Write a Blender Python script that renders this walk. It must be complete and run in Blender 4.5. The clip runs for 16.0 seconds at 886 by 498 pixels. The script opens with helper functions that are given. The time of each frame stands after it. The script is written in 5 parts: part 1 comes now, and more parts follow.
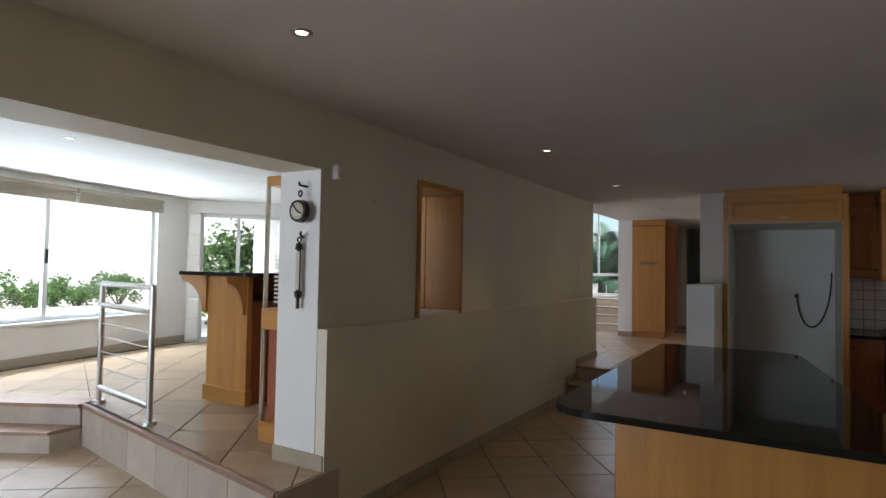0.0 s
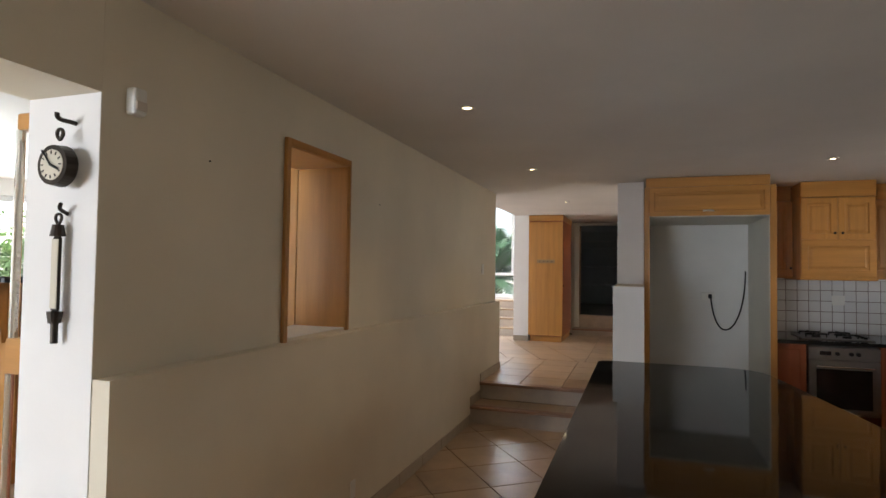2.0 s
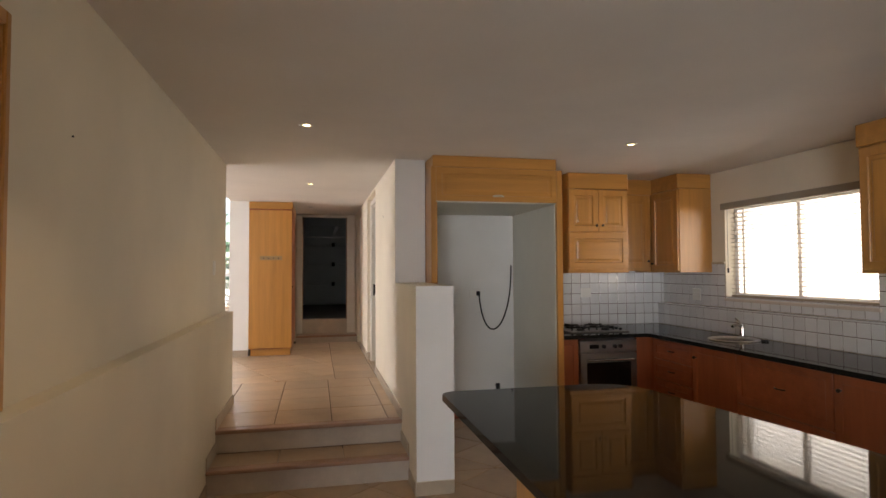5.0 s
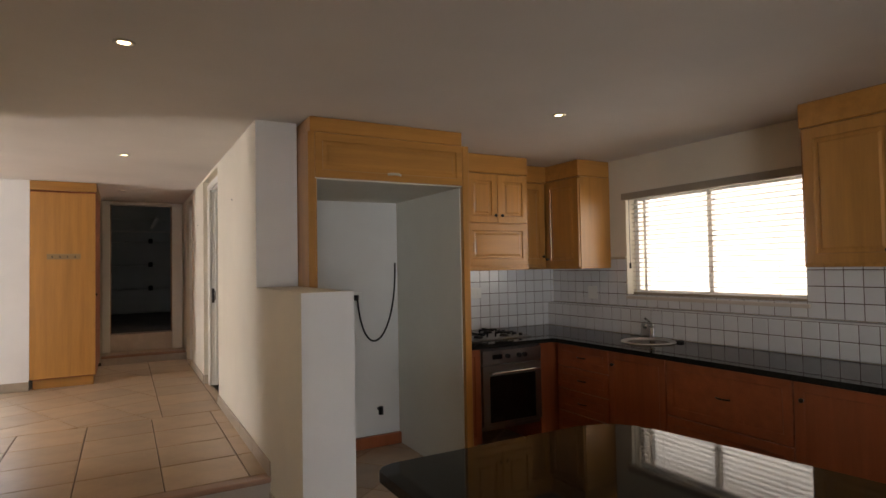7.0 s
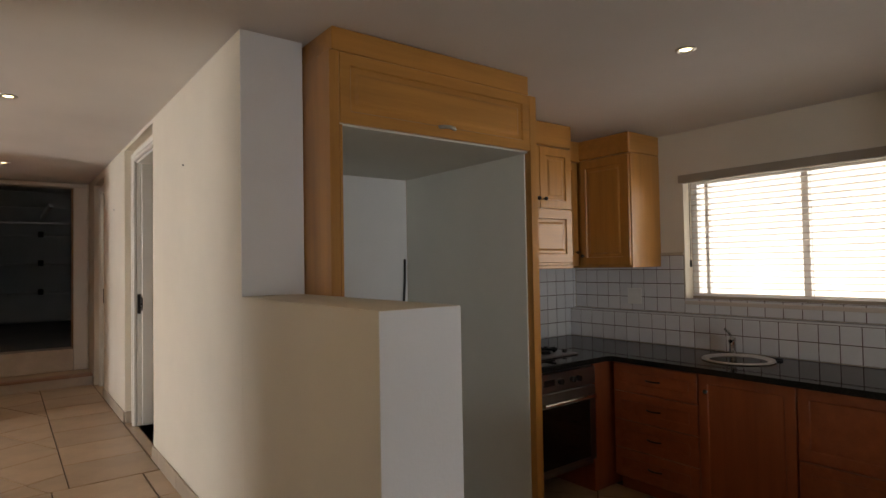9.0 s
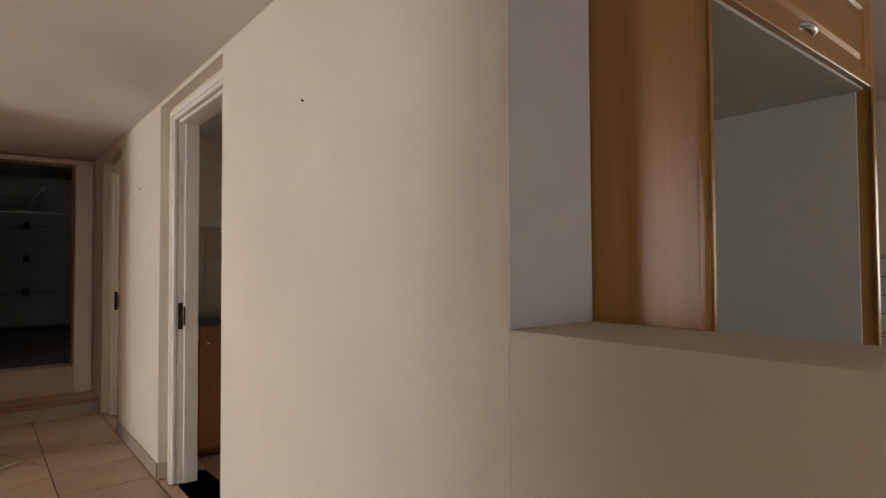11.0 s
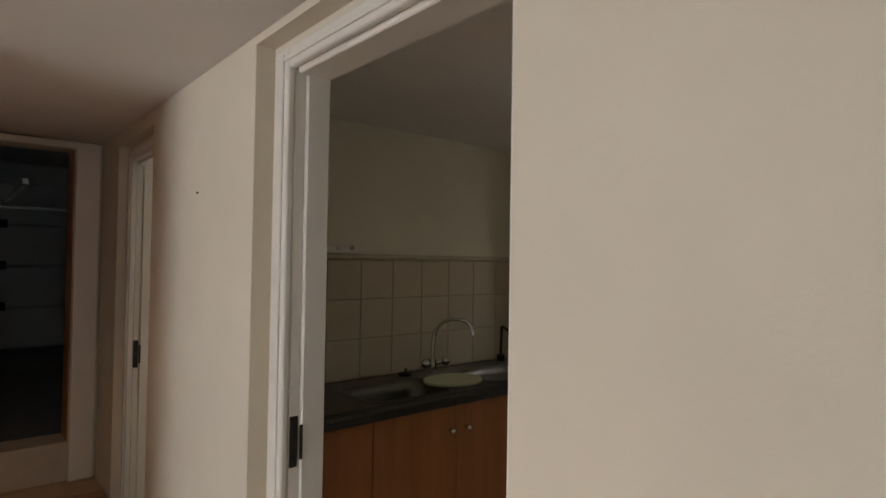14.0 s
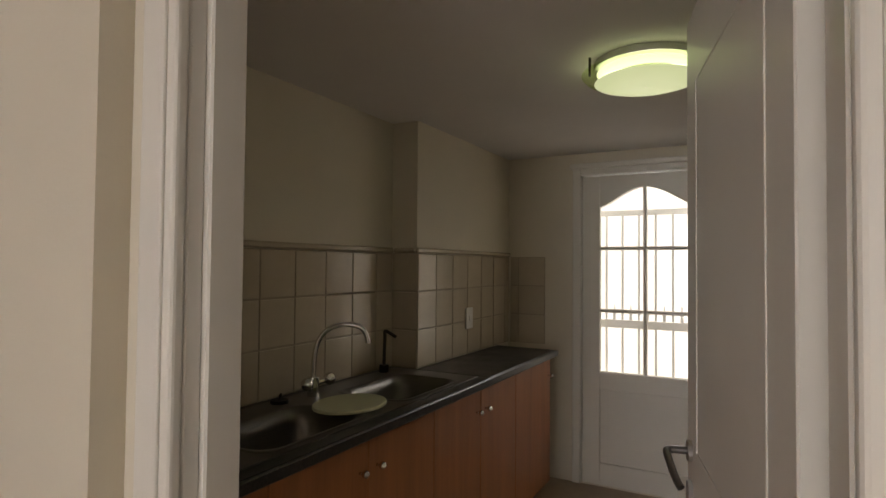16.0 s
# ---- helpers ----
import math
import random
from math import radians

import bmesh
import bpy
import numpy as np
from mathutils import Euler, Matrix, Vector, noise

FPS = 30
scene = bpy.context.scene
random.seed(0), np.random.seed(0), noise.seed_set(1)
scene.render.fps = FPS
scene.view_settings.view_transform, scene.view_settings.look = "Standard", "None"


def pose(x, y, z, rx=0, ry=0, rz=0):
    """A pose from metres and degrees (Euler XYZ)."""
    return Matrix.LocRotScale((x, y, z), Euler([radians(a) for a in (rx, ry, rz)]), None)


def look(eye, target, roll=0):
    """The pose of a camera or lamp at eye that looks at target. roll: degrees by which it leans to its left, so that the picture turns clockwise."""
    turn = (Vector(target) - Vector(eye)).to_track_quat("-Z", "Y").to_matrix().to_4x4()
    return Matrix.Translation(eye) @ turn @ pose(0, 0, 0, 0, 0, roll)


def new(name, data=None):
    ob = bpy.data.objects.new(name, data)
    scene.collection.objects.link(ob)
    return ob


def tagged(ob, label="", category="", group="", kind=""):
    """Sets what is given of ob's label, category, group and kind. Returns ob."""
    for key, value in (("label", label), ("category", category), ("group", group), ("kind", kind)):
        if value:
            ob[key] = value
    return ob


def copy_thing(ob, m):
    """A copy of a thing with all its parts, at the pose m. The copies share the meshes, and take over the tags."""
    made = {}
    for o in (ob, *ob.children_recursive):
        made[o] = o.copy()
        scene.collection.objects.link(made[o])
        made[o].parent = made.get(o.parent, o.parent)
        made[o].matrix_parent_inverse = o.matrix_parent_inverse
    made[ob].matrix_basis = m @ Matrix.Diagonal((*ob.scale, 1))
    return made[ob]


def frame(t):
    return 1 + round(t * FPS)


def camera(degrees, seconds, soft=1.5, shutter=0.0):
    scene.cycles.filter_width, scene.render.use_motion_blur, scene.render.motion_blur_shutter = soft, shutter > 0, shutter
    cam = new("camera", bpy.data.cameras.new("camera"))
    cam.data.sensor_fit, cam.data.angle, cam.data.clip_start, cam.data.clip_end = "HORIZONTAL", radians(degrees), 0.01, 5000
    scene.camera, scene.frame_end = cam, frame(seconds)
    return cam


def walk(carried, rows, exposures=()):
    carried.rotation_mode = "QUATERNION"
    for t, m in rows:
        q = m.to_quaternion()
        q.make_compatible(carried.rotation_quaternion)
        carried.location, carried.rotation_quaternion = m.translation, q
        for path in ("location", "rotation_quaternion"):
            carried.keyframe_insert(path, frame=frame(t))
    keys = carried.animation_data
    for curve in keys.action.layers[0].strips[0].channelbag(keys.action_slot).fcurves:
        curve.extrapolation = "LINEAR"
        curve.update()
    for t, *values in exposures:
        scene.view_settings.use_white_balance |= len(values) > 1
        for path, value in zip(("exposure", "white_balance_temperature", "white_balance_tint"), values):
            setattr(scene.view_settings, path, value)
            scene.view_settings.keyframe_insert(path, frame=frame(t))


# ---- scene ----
cam = camera(75.5, 16.0)
PATH = [
    (0, (0.832, -0.069, 1.608), (-0.206, 1.639, 1.676), 1.0),
    (0.5, (0.638, 0.233, 1.614), (-0.338, 1.977, 1.683), 1.0),
    (1, (0.446, 0.534, 1.616), (-0.446, 2.323, 1.683), 1.0),
    (1.5, (0.281, 0.789, 1.618), (-0.499, 2.629, 1.687), 0.8),
    (2, (0.101, 1.094, 1.614), (-0.55, 2.984, 1.685), 0.8),
    (2.5, (-0.063, 1.323, 1.605), (-0.611, 3.245, 1.678), 0.8),
    (3, (-0.268, 1.54, 1.604), (-0.652, 3.501, 1.678), 0.7),
    (3.5, (-0.43, 1.794, 1.597), (-0.632, 3.782, 1.673), 0.4),
    (4, (-0.6, 2.075, 1.584), (-0.595, 4.073, 1.662), 0.1),
    (4.5, (-0.751, 2.3, 1.585), (-0.528, 4.286, 1.663), -0.1),
    (5, (-0.83, 2.59, 1.594), (-0.398, 4.541, 1.667), -0.3),
    (7.5, (-0.9, 4.168, 1.599), (0.173, 5.854, 1.66), -1.2),
    (8, (-0.893, 4.563, 1.599), (0.267, 6.191, 1.66), -1.3),
    (8.5, (-0.891, 4.932, 1.589), (0.304, 6.535, 1.647), -1.1),
    (9, (-0.915, 5.331, 1.599), (0.302, 6.917, 1.654), -1.0),
    (9.5, (-0.9, 5.696, 1.607), (0.334, 7.269, 1.664), -1.0),
    (10, (-0.927, 6.069, 1.601), (0.321, 7.63, 1.657), -0.8),
    (12.5, (-0.997, 7.974, 1.773), (0.272, 9.519, 1.829), -0.1),
    (13, (-0.972, 8.215, 1.853), (0.302, 9.757, 1.892), 0.0),
    (13.5, (-0.956, 8.502, 1.848), (0.327, 10.036, 1.908), 0.2),
    (14, (-0.861, 8.827, 1.89), (0.439, 10.346, 1.929), 0.9),
    (14.5, (-0.812, 9.064, 1.861), (0.56, 10.519, 1.913), 0.4),
    (15, (-0.807, 9.318, 1.847), (0.706, 10.625, 1.896), 0.8),
    (15.5, (-0.764, 9.472, 1.849), (0.886, 10.601, 1.891), 0.7),
    (16, (-0.711, 9.614, 1.827), (1.043, 10.573, 1.881), 0.5),
]
walk(cam, [(t, look(eye, target, roll)) for t, eye, target, roll in PATH],
     [(0, 0.55, 6050, 8), (2, 1.5, 6500, 10), (3.5, 2.3, 6900, 13), (5, 1.9, 7100, 13), (7.5, 1.4, 7100, 13), (9, 1.32, 7000, 12), (10, 1.45, 7100, 13), (12.5, 0.88, 6800, 11), (14.5, 1.05, 6700, 10), (16, 0.98, 7200, 12)])

# ---- world, sun, large lights ----
world = bpy.data.worlds.new("world")
scene.world = world
world.use_nodes = True
wn, wl = world.node_tree.nodes, world.node_tree.links
sky = wn.new("ShaderNodeTexSky")
sky.sky_type, sky.sun_disc = "NISHITA", False
sky.sun_elevation, sky.sun_rotation = radians(55), radians(128)
wl.new(sky.outputs[0], wn["Background"].inputs[0])
wn["Background"].inputs[1].default_value = 0.12
sun = new("sun", bpy.data.lights.new("sun", "SUN"))
sun.data.energy, sun.data.angle, sun.data.color = 5.0, radians(0.5), (1.0, 0.95, 0.88)
sun.matrix_world = look((4.5, -3.5, 8.2), (0, 0, 0))


def area_light(name, eye, target, w, h, power, color=(0.9, 0.95, 1.0)):
    ob = new(name, bpy.data.lights.new(name, "AREA"))
    ob.data.shape, ob.data.size, ob.data.size_y = "RECTANGLE", w, h
    ob.data.energy, ob.data.color = power, color
    ob.matrix_world = look(eye, target)
    return ob


area_light("sky_light_south", (-3.6, -4.3, 1.4), (-0.5, 6, 1.2), 3.0, 1.9, 110, (0.82, 0.9, 1.0))
area_light("sky_light_bay", (-8.5, 3.6, 3.5), (-4.6, 3.2, 0.4), 3.2, 1.4, 1300, (0.86, 0.94, 1.0))
# hidden lamp added below the sill, for sunlight bounced up off the terrace
area_light("terrace_bounce_fill", (-8.0, 3.6, 0.42), (-4.6, 3.4, 2.7), 3.0, 0.9, 260, (0.72, 0.9, 1.0))
area_light("sky_light_kitchen", (4.0, 6.88, 1.7), (0, 6.88, 1.5), 2.6, 1.6, 14, (1.0, 0.97, 0.93))
# fill lamp added to brighten the corridor, outside an invented west opening
area_light("lobby_west_fill", (-6.25, 10.0, 1.7), (-0.2, 10.0, 1.3), 2.0, 2.0, 56, (0.9, 0.92, 1.0))
area_light("sky_light_lobby_high", (-2.9, 13.9, 3.6), (-2.5, 10.5, 0.8), 1.6, 1.0, 120)
# fill lamp added to light the small room, its source unseen
area_light("small_room_fill", (2.5, 12.2, 1.8), (0, 12.2, 1.4), 0.8, 0.8, 7)
area_light("sky_light_utility", (3.9, 10.25, 2.65), (0.4, 10.26, 1.05), 0.9, 0.6, 7)

# ---- materials ----


def nodes_of(name, rough=0.6, metal=0.0, spec=0.5):
    m = bpy.data.materials.new(name)
    m.use_nodes = True
    n, l = m.node_tree.nodes, m.node_tree.links
    b = n["Principled BSDF"]
    b.inputs["Roughness"].default_value = rough
    b.inputs["Metallic"].default_value = metal
    b.inputs["Specular IOR Level"].default_value = spec
    return m, n, l, b


def coords(n, l, scale):
    c, mp = n.new("ShaderNodeTexCoord"), n.new("ShaderNodeMapping")
    mp.inputs["Scale"].default_value = scale
    l.new(c.outputs["Object"], mp.inputs[0])
    return mp.outputs[0]


def noise_at(n, l, vec, scale, detail=4.0, rough=0.55):
    t = n.new("ShaderNodeTexNoise")
    t.inputs["Scale"].default_value, t.inputs["Detail"].default_value = scale, detail
    t.inputs["Roughness"].default_value = rough
    l.new(vec, t.inputs["Vector"])
    return t.outputs["Fac"]


def ramp(n, l, fac, stops):
    r = n.new("ShaderNodeValToRGB")
    e = r.color_ramp.elements
    e[0].position, e[0].color = stops[0][0], (*stops[0][1], 1)
    e[1].position, e[1].color = stops[-1][0], (*stops[-1][1], 1)
    for p, c in stops[1:-1]:
        k = e.new(p)
        k.color = (*c, 1)
    l.new(fac, r.inputs[0])
    return r.outputs[0]


def bump(n, l, b, fac, strength, dist=0.01):
    k = n.new("ShaderNodeBump")
    k.inputs["Strength"].default_value, k.inputs["Distance"].default_value = strength, dist
    l.new(fac, k.inputs["Height"])
    l.new(k.outputs[0], b.inputs["Normal"])


def mul(c, f):
    return tuple(min(1, v * f) for v in c)


def paint(name, c, rough=0.6, vary=0.06, relief=0.15, spec=0.3):
    m, n, l, b = nodes_of(name, rough, 0, spec)
    v = coords(n, l, (1, 1, 1))
    big = noise_at(n, l, v, 1.3, 3)
    col = ramp(n, l, big, [(0.3, mul(c, 1 - vary)), (0.7, mul(c, 1 + vary))])
    l.new(col, b.inputs["Base Color"])
    bump(n, l, b, noise_at(n, l, v, 90, 5), relief, 0.004)
    return m


def wood(name, c, rough=0.32, along=2, vary=0.2, coat=0.25):
    m, n, l, b = nodes_of(name, rough, 0, 0.5)
    sc = [9.0, 9.0, 9.0]
    sc[along] = 0.55
    v = coords(n, l, sc)
    info = n.new("ShaderNodeObjectInfo")
    add = n.new("ShaderNodeVectorMath")
    sc2 = n.new("ShaderNodeVectorMath")
    sc2.operation = "SCALE"
    sc2.inputs[0].default_value = (17, 31, 5)
    l.new(info.outputs["Random"], sc2.inputs["Scale"])
    l.new(v, add.inputs[0])
    l.new(sc2.outputs[0], add.inputs[1])
    fac = noise_at(n, l, add.outputs[0], 1.6, 6, 0.6)
    fine = noise_at(n, l, add.outputs[0], 14, 4, 0.6)
    mx = n.new("ShaderNodeMath")
    mx.operation = "MULTIPLY_ADD"
    mx.inputs[1].default_value = 0.2
    l.new(fine, mx.inputs[0])
    l.new(fac, mx.inputs[2])
    col = ramp(n, l, mx.outputs[0], [(0.35, mul(c, 1 - vary)), (0.6, c), (0.85, mul(c, 1 + vary))])
    l.new(col, b.inputs["Base Color"])
    b.inputs["Coat Weight"].default_value = coat
    b.inputs["Coat Roughness"].default_value = 0.25
    bump(n, l, b, fine, 0.08, 0.003)
    return m


def speckled(name, c, c2, rough=0.12, scale=260, spec=0.5):
    m, n, l, b = nodes_of(name, rough, 0, spec)
    v = coords(n, l, (1, 1, 1))
    col = ramp(n, l, noise_at(n, l, v, scale, 2), [(0.5, c), (0.72, c2)])
    l.new(col, b.inputs["Base Color"])
    rr = n.new("ShaderNodeMapRange")
    rr.inputs["To Min"].default_value, rr.inputs["To Max"].default_value = rough * 0.7, rough * 1.8
    l.new(noise_at(n, l, v, 6, 4), rr.inputs["Value"])
    l.new(rr.outputs[0], b.inputs["Roughness"])
    return m


def ceramic(name, c, rough=0.3, vary=0.12, scale=5.0, random_vary=0.12, spec=0.5):
    m, n, l, b = nodes_of(name, rough, 0, spec)
    v = coords(n, l, (1, 1, 1))
    info = n.new("ShaderNodeObjectInfo")
    col = ramp(n, l, noise_at(n, l, v, scale, 6, 0.65), [(0.3, mul(c, 1 - vary)), (0.7, mul(c, 1 + vary))])
    hsv = n.new("ShaderNodeHueSaturation")
    mr = n.new("ShaderNodeMapRange")
    mr.inputs["To Min"].default_value, mr.inputs["To Max"].default_value = 1 - random_vary, 1 + random_vary
    l.new(info.outputs["Random"], mr.inputs["Value"])
    l.new(mr.outputs[0], hsv.inputs["Value"])
    l.new(col, hsv.inputs["Color"])
    l.new(hsv.outputs[0], b.inputs["Base Color"])
    bump(n, l, b, noise_at(n, l, v, 22, 4), 0.12, 0.004)
    return m


def metal(name, c, rough=0.28):
    m, n, l, b = nodes_of(name, rough, 1.0)
    v = coords(n, l, (1, 1, 25))
    l.new(ramp(n, l, noise_at(n, l, v, 12, 3), [(0.3, mul(c, 0.85)), (0.7, c)]), b.inputs["Base Color"])
    return m


def glass(name, tint=(1, 1, 1)):
    m, n, l, b = nodes_of(name, 0.01)
    out = n["Material Output"]
    t, g, mixer = n.new("ShaderNodeBsdfTransparent"), n.new("ShaderNodeBsdfGlossy"), n.new("ShaderNodeMixShader")
    t.inputs[0].default_value = (*tint, 1)
    g.inputs["Roughness"].default_value = 0.02
    mixer.inputs[0].default_value = 0.04
    l.new(t.outputs[0], mixer.inputs[1])
    l.new(g.outputs[0], mixer.inputs[2])
    l.new(mixer.outputs[0], out.inputs[0])
    return m


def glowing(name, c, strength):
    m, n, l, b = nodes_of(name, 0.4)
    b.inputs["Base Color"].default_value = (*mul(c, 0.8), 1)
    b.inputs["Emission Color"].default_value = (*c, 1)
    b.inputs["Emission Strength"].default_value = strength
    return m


def leafy(name, c):
    m, n, l, b = nodes_of(name, 0.5)
    v = coords(n, l, (1, 1, 1))
    l.new(ramp(n, l, noise_at(n, l, v, 9, 3), [(0.3, mul(c, 0.5)), (0.55, c), (0.8, mul(c, 1.7))]), b.inputs["Base Color"])
    return m


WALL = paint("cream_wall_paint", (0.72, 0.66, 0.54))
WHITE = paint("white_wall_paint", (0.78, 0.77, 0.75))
ENDWHITE = paint("cool_white_wall_end", (0.8, 0.79, 0.78))
CEIL = paint("white_ceiling_paint", (0.74, 0.71, 0.68), 0.8, 0.04, 0.1)
TRIM = paint("white_gloss_paint", (0.78, 0.75, 0.68), 0.35, 0.03, 0.05)
NICHE = paint("pale_cream_board", (0.68, 0.67, 0.6))
NICHEBACK = paint("white_recess_paint", (0.74, 0.73, 0.71))
MAPLE = wood("golden_maple", (0.47, 0.22, 0.052))
MAPLE_H = wood("golden_maple_flat_grain", (0.46, 0.215, 0.05), along=0)
MAPLE_Y = wood("golden_maple_lengthwise", (0.46, 0.215, 0.05), along=1)
CHERRY = wood("reddish_cherry", (0.31, 0.085, 0.033), 0.4)
CHERRY_H = wood("reddish_cherry_flat_grain", (0.31, 0.085, 0.033), 0.4, along=1)
CHERRY_X = wood("orange_beech", (0.4, 0.15, 0.05), 0.4)
DARKEDGE = paint("dark_groove", (0.12, 0.06, 0.025), 0.7)
GRANITE = speckled("black_granite", (0.01, 0.0095, 0.009), (0.045, 0.04, 0.035), 0.035, spec=0.12)
FORMICA = speckled("dark_laminate", (0.02, 0.018, 0.016), (0.06, 0.055, 0.05), 0.28, 160)
TILE = ceramic("beige_floor_tile", (0.42, 0.3, 0.195), 0.3, 0.14, 4.0)
NOSING = ceramic("terracotta_nosing", (0.33, 0.2, 0.14), 0.4)
RISER = ceramic("pale_riser_tile", (0.5, 0.43, 0.36), 0.4)
SKIRT = ceramic("beige_skirting_tile", (0.4, 0.33, 0.25), 0.4, 0.1, 5, 0.06)
GROUT = paint("dark_grout", (0.1, 0.075, 0.055), 0.9, 0.2)
WTILE = ceramic("white_glazed_tile", (0.7, 0.7, 0.7), 0.12, 0.03, 8, 0.05)
UTILE = ceramic("cream_glazed_tile", (0.55, 0.47, 0.35), 0.2, 0.05, 5, 0.05)
WGROUT = paint("brown_grout", (0.13, 0.085, 0.07), 0.9, 0.2)
UGROUT = paint("tan_grout", (0.4, 0.34, 0.26), 0.9, 0.1)
STEEL = metal("brushed_steel", (0.62, 0.61, 0.59), 0.3)
CHROME = metal("chrome", (0.75, 0.75, 0.74), 0.1)
BRONZE = metal("dark_bronze", (0.06, 0.05, 0.042), 0.4)
IRON = paint("black_cast_iron", (0.02, 0.02, 0.02), 0.5, 0.1)
BLACK = paint("black_rubber", (0.015, 0.015, 0.015), 0.5, 0.1)
SINKSTEEL = metal("dull_sink_steel", (0.2, 0.19, 0.175), 0.34)
OVENSTEEL = metal("dark_oven_steel", (0.28, 0.27, 0.26), 0.35)
OVENGLASS = speckled("black_oven_glass", (0.008, 0.008, 0.008), (0.012, 0.012, 0.012), 0.06)
PLASTIC = paint("white_plastic", (0.75, 0.74, 0.7), 0.3, 0.02, 0.02)
GLASS = glass("clear_glass")
ALU = paint("white_aluminium", (0.72, 0.72, 0.72), 0.35, 0.02, 0.03)
SLAT = paint("cream_blind_slat", (0.62, 0.55, 0.48), 0.45, 0.03, 0.03)
TAUPE = paint("taupe_blind", (0.36, 0.31, 0.24), 0.7, 0.1)
RENDERED = paint("white_garden_wall", (0.85, 0.84, 0.8), 0.85, 0.05, 0.4)
PAVE = paint("pale_paving", (0.6, 0.56, 0.5), 0.8, 0.12, 0.3)
LEAF = leafy("green_leaves", (0.09, 0.17, 0.04))
LEAF2 = leafy("dark_green_leaves", (0.04, 0.1, 0.045))
BARK = paint("brown_bark", (0.12, 0.08, 0.05), 0.9, 0.3, 0.8)
CONCRETE = paint("dark_garage_concrete", (0.12, 0.11, 0.1), 0.8, 0.15)
GARAGE = paint("grey_garage_paint", (0.5, 0.52, 0.52), 0.7, 0.08)
LAMPGLASS = glowing("green_tinted_lamp_glass", (0.72, 0.82, 0.48), 0.36)
BULB = glowing("warm_lamp_glow", (1.0, 0.78, 0.45), 5)
DIALFACE = paint("cream_dial_face", (0.6, 0.56, 0.46), 0.5, 0.1)
PALEGREEN = paint("pale_green_plastic", (0.55, 0.56, 0.36), 0.45, 0.05)

# ---- building blocks ----


def mesh_ob(name, verts, faces, mat, smooth=False, parent=None, loc=(0, 0, 0)):
    me = bpy.data.meshes.new(name)
    me.from_pydata([tuple(v) for v in verts], [], faces)
    me.materials.append(mat)
    me.update()
    if smooth:
        me.polygons.foreach_set("use_smooth", [True] * len(me.polygons))
    ob = new(name, me)
    ob.location = loc
    if parent:
        ob.parent = parent
    return ob


def bm_ob(name, bm, mat, parent=None, loc=(0, 0, 0), smooth=False):
    bmesh.ops.recalc_face_normals(bm, faces=bm.faces)
    me = bpy.data.meshes.new(name)
    bm.to_mesh(me)
    bm.free()
    me.materials.append(mat)
    if smooth:
        me.polygons.foreach_set("use_smooth", [True] * len(me.polygons))
    ob = new(name, me)
    ob.location = loc
    if parent:
        ob.parent = parent
    return ob


def add_box(bm, x0, x1, y0, y1, z0, z1, bevel=0.0, seg=1):
    r = bmesh.ops.create_cube(bm, size=1.0)
    bmesh.ops.transform(bm, matrix=Matrix.LocRotScale(((x0 + x1) / 2, (y0 + y1) / 2, (z0 + z1) / 2), None,
                                                     (abs(x1 - x0), abs(y1 - y0), abs(z1 - z0))), verts=r["verts"])
    if bevel:
        es = {e for v in r["verts"] for e in v.link_edges}
        bmesh.ops.bevel(bm, geom=list(es), offset=bevel, segments=seg, affect="EDGES", profile=0.5)


def add_cyl(bm, p, q, r, r2=None, n=14):
    p, q = Vector(p), Vector(q)
    d = q - p
    m = Matrix.Translation((p + q) / 2) @ d.to_track_quat("Z", "Y").to_matrix().to_4x4()
    bmesh.ops.create_cone(bm, cap_ends=True, segments=n, radius1=r, radius2=r if r2 is None else r2, depth=d.length, matrix=m)


def box(name, x0, x1, y0, y1, z0, z1, mat, bevel=0.003, parent=None, seg=1):
    """A bevelled block at world coordinates; under a parent its origin is the parent's."""
    o = Vector(parent.location) if parent else Vector(((x0 + x1) / 2, (y0 + y1) / 2, min(z0, z1)))
    bm = bmesh.new()
    add_box(bm, x0 - o.x, x1 - o.x, y0 - o.y, y1 - o.y, z0 - o.z, z1 - o.z, bevel, seg)
    return bm_ob(name, bm, mat, parent, (0, 0, 0) if parent else o)


def cyl(name, p, q, r, mat, parent=None, r2=None, n=16):
    o = Vector(parent.location) if parent else Vector(p)
    bm = bmesh.new()
    add_cyl(bm, Vector(p) - o, Vector(q) - o, r, r2, n)
    ob = bm_ob(name, bm, mat, parent, (0, 0, 0) if parent else o)
    return ob


def tube(name, pts, r, mat, parent=None):
    o = Vector(parent.location) if parent else Vector(pts[0])
    cu = bpy.data.curves.new(name, "CURVE")
    cu.dimensions, cu.bevel_depth, cu.bevel_resolution, cu.resolution_u = "3D", r, 3, 10
    sp = cu.splines.new("NURBS")
    sp.points.add(len(pts) - 1)
    for k, p in zip(sp.points, pts):
        k.co = (*(Vector(p) - o), 1)
    sp.use_endpoint_u, sp.order_u = True, min(4, len(pts))
    tmp = bpy.data.objects.new("tmp", cu)
    scene.collection.objects.link(tmp)
    me = bpy.data.meshes.new_from_object(tmp.evaluated_get(bpy.context.evaluated_depsgraph_get()))
    bpy.data.objects.remove(tmp)
    me.name = name
    me.materials.clear()
    me.materials.append(mat)
    me.polygons.foreach_set("use_smooth", [True] * len(me.polygons))
    ob = new(name, me)
    ob.location = (0, 0, 0) if parent else o
    if parent:
        ob.parent = parent
    return ob


def thing(name, loc, label, category, group="", kind=""):
    e = new(name)
    e.location = loc
    e.empty_display_size = 0.1
    return tagged(e, label, category, group, kind)


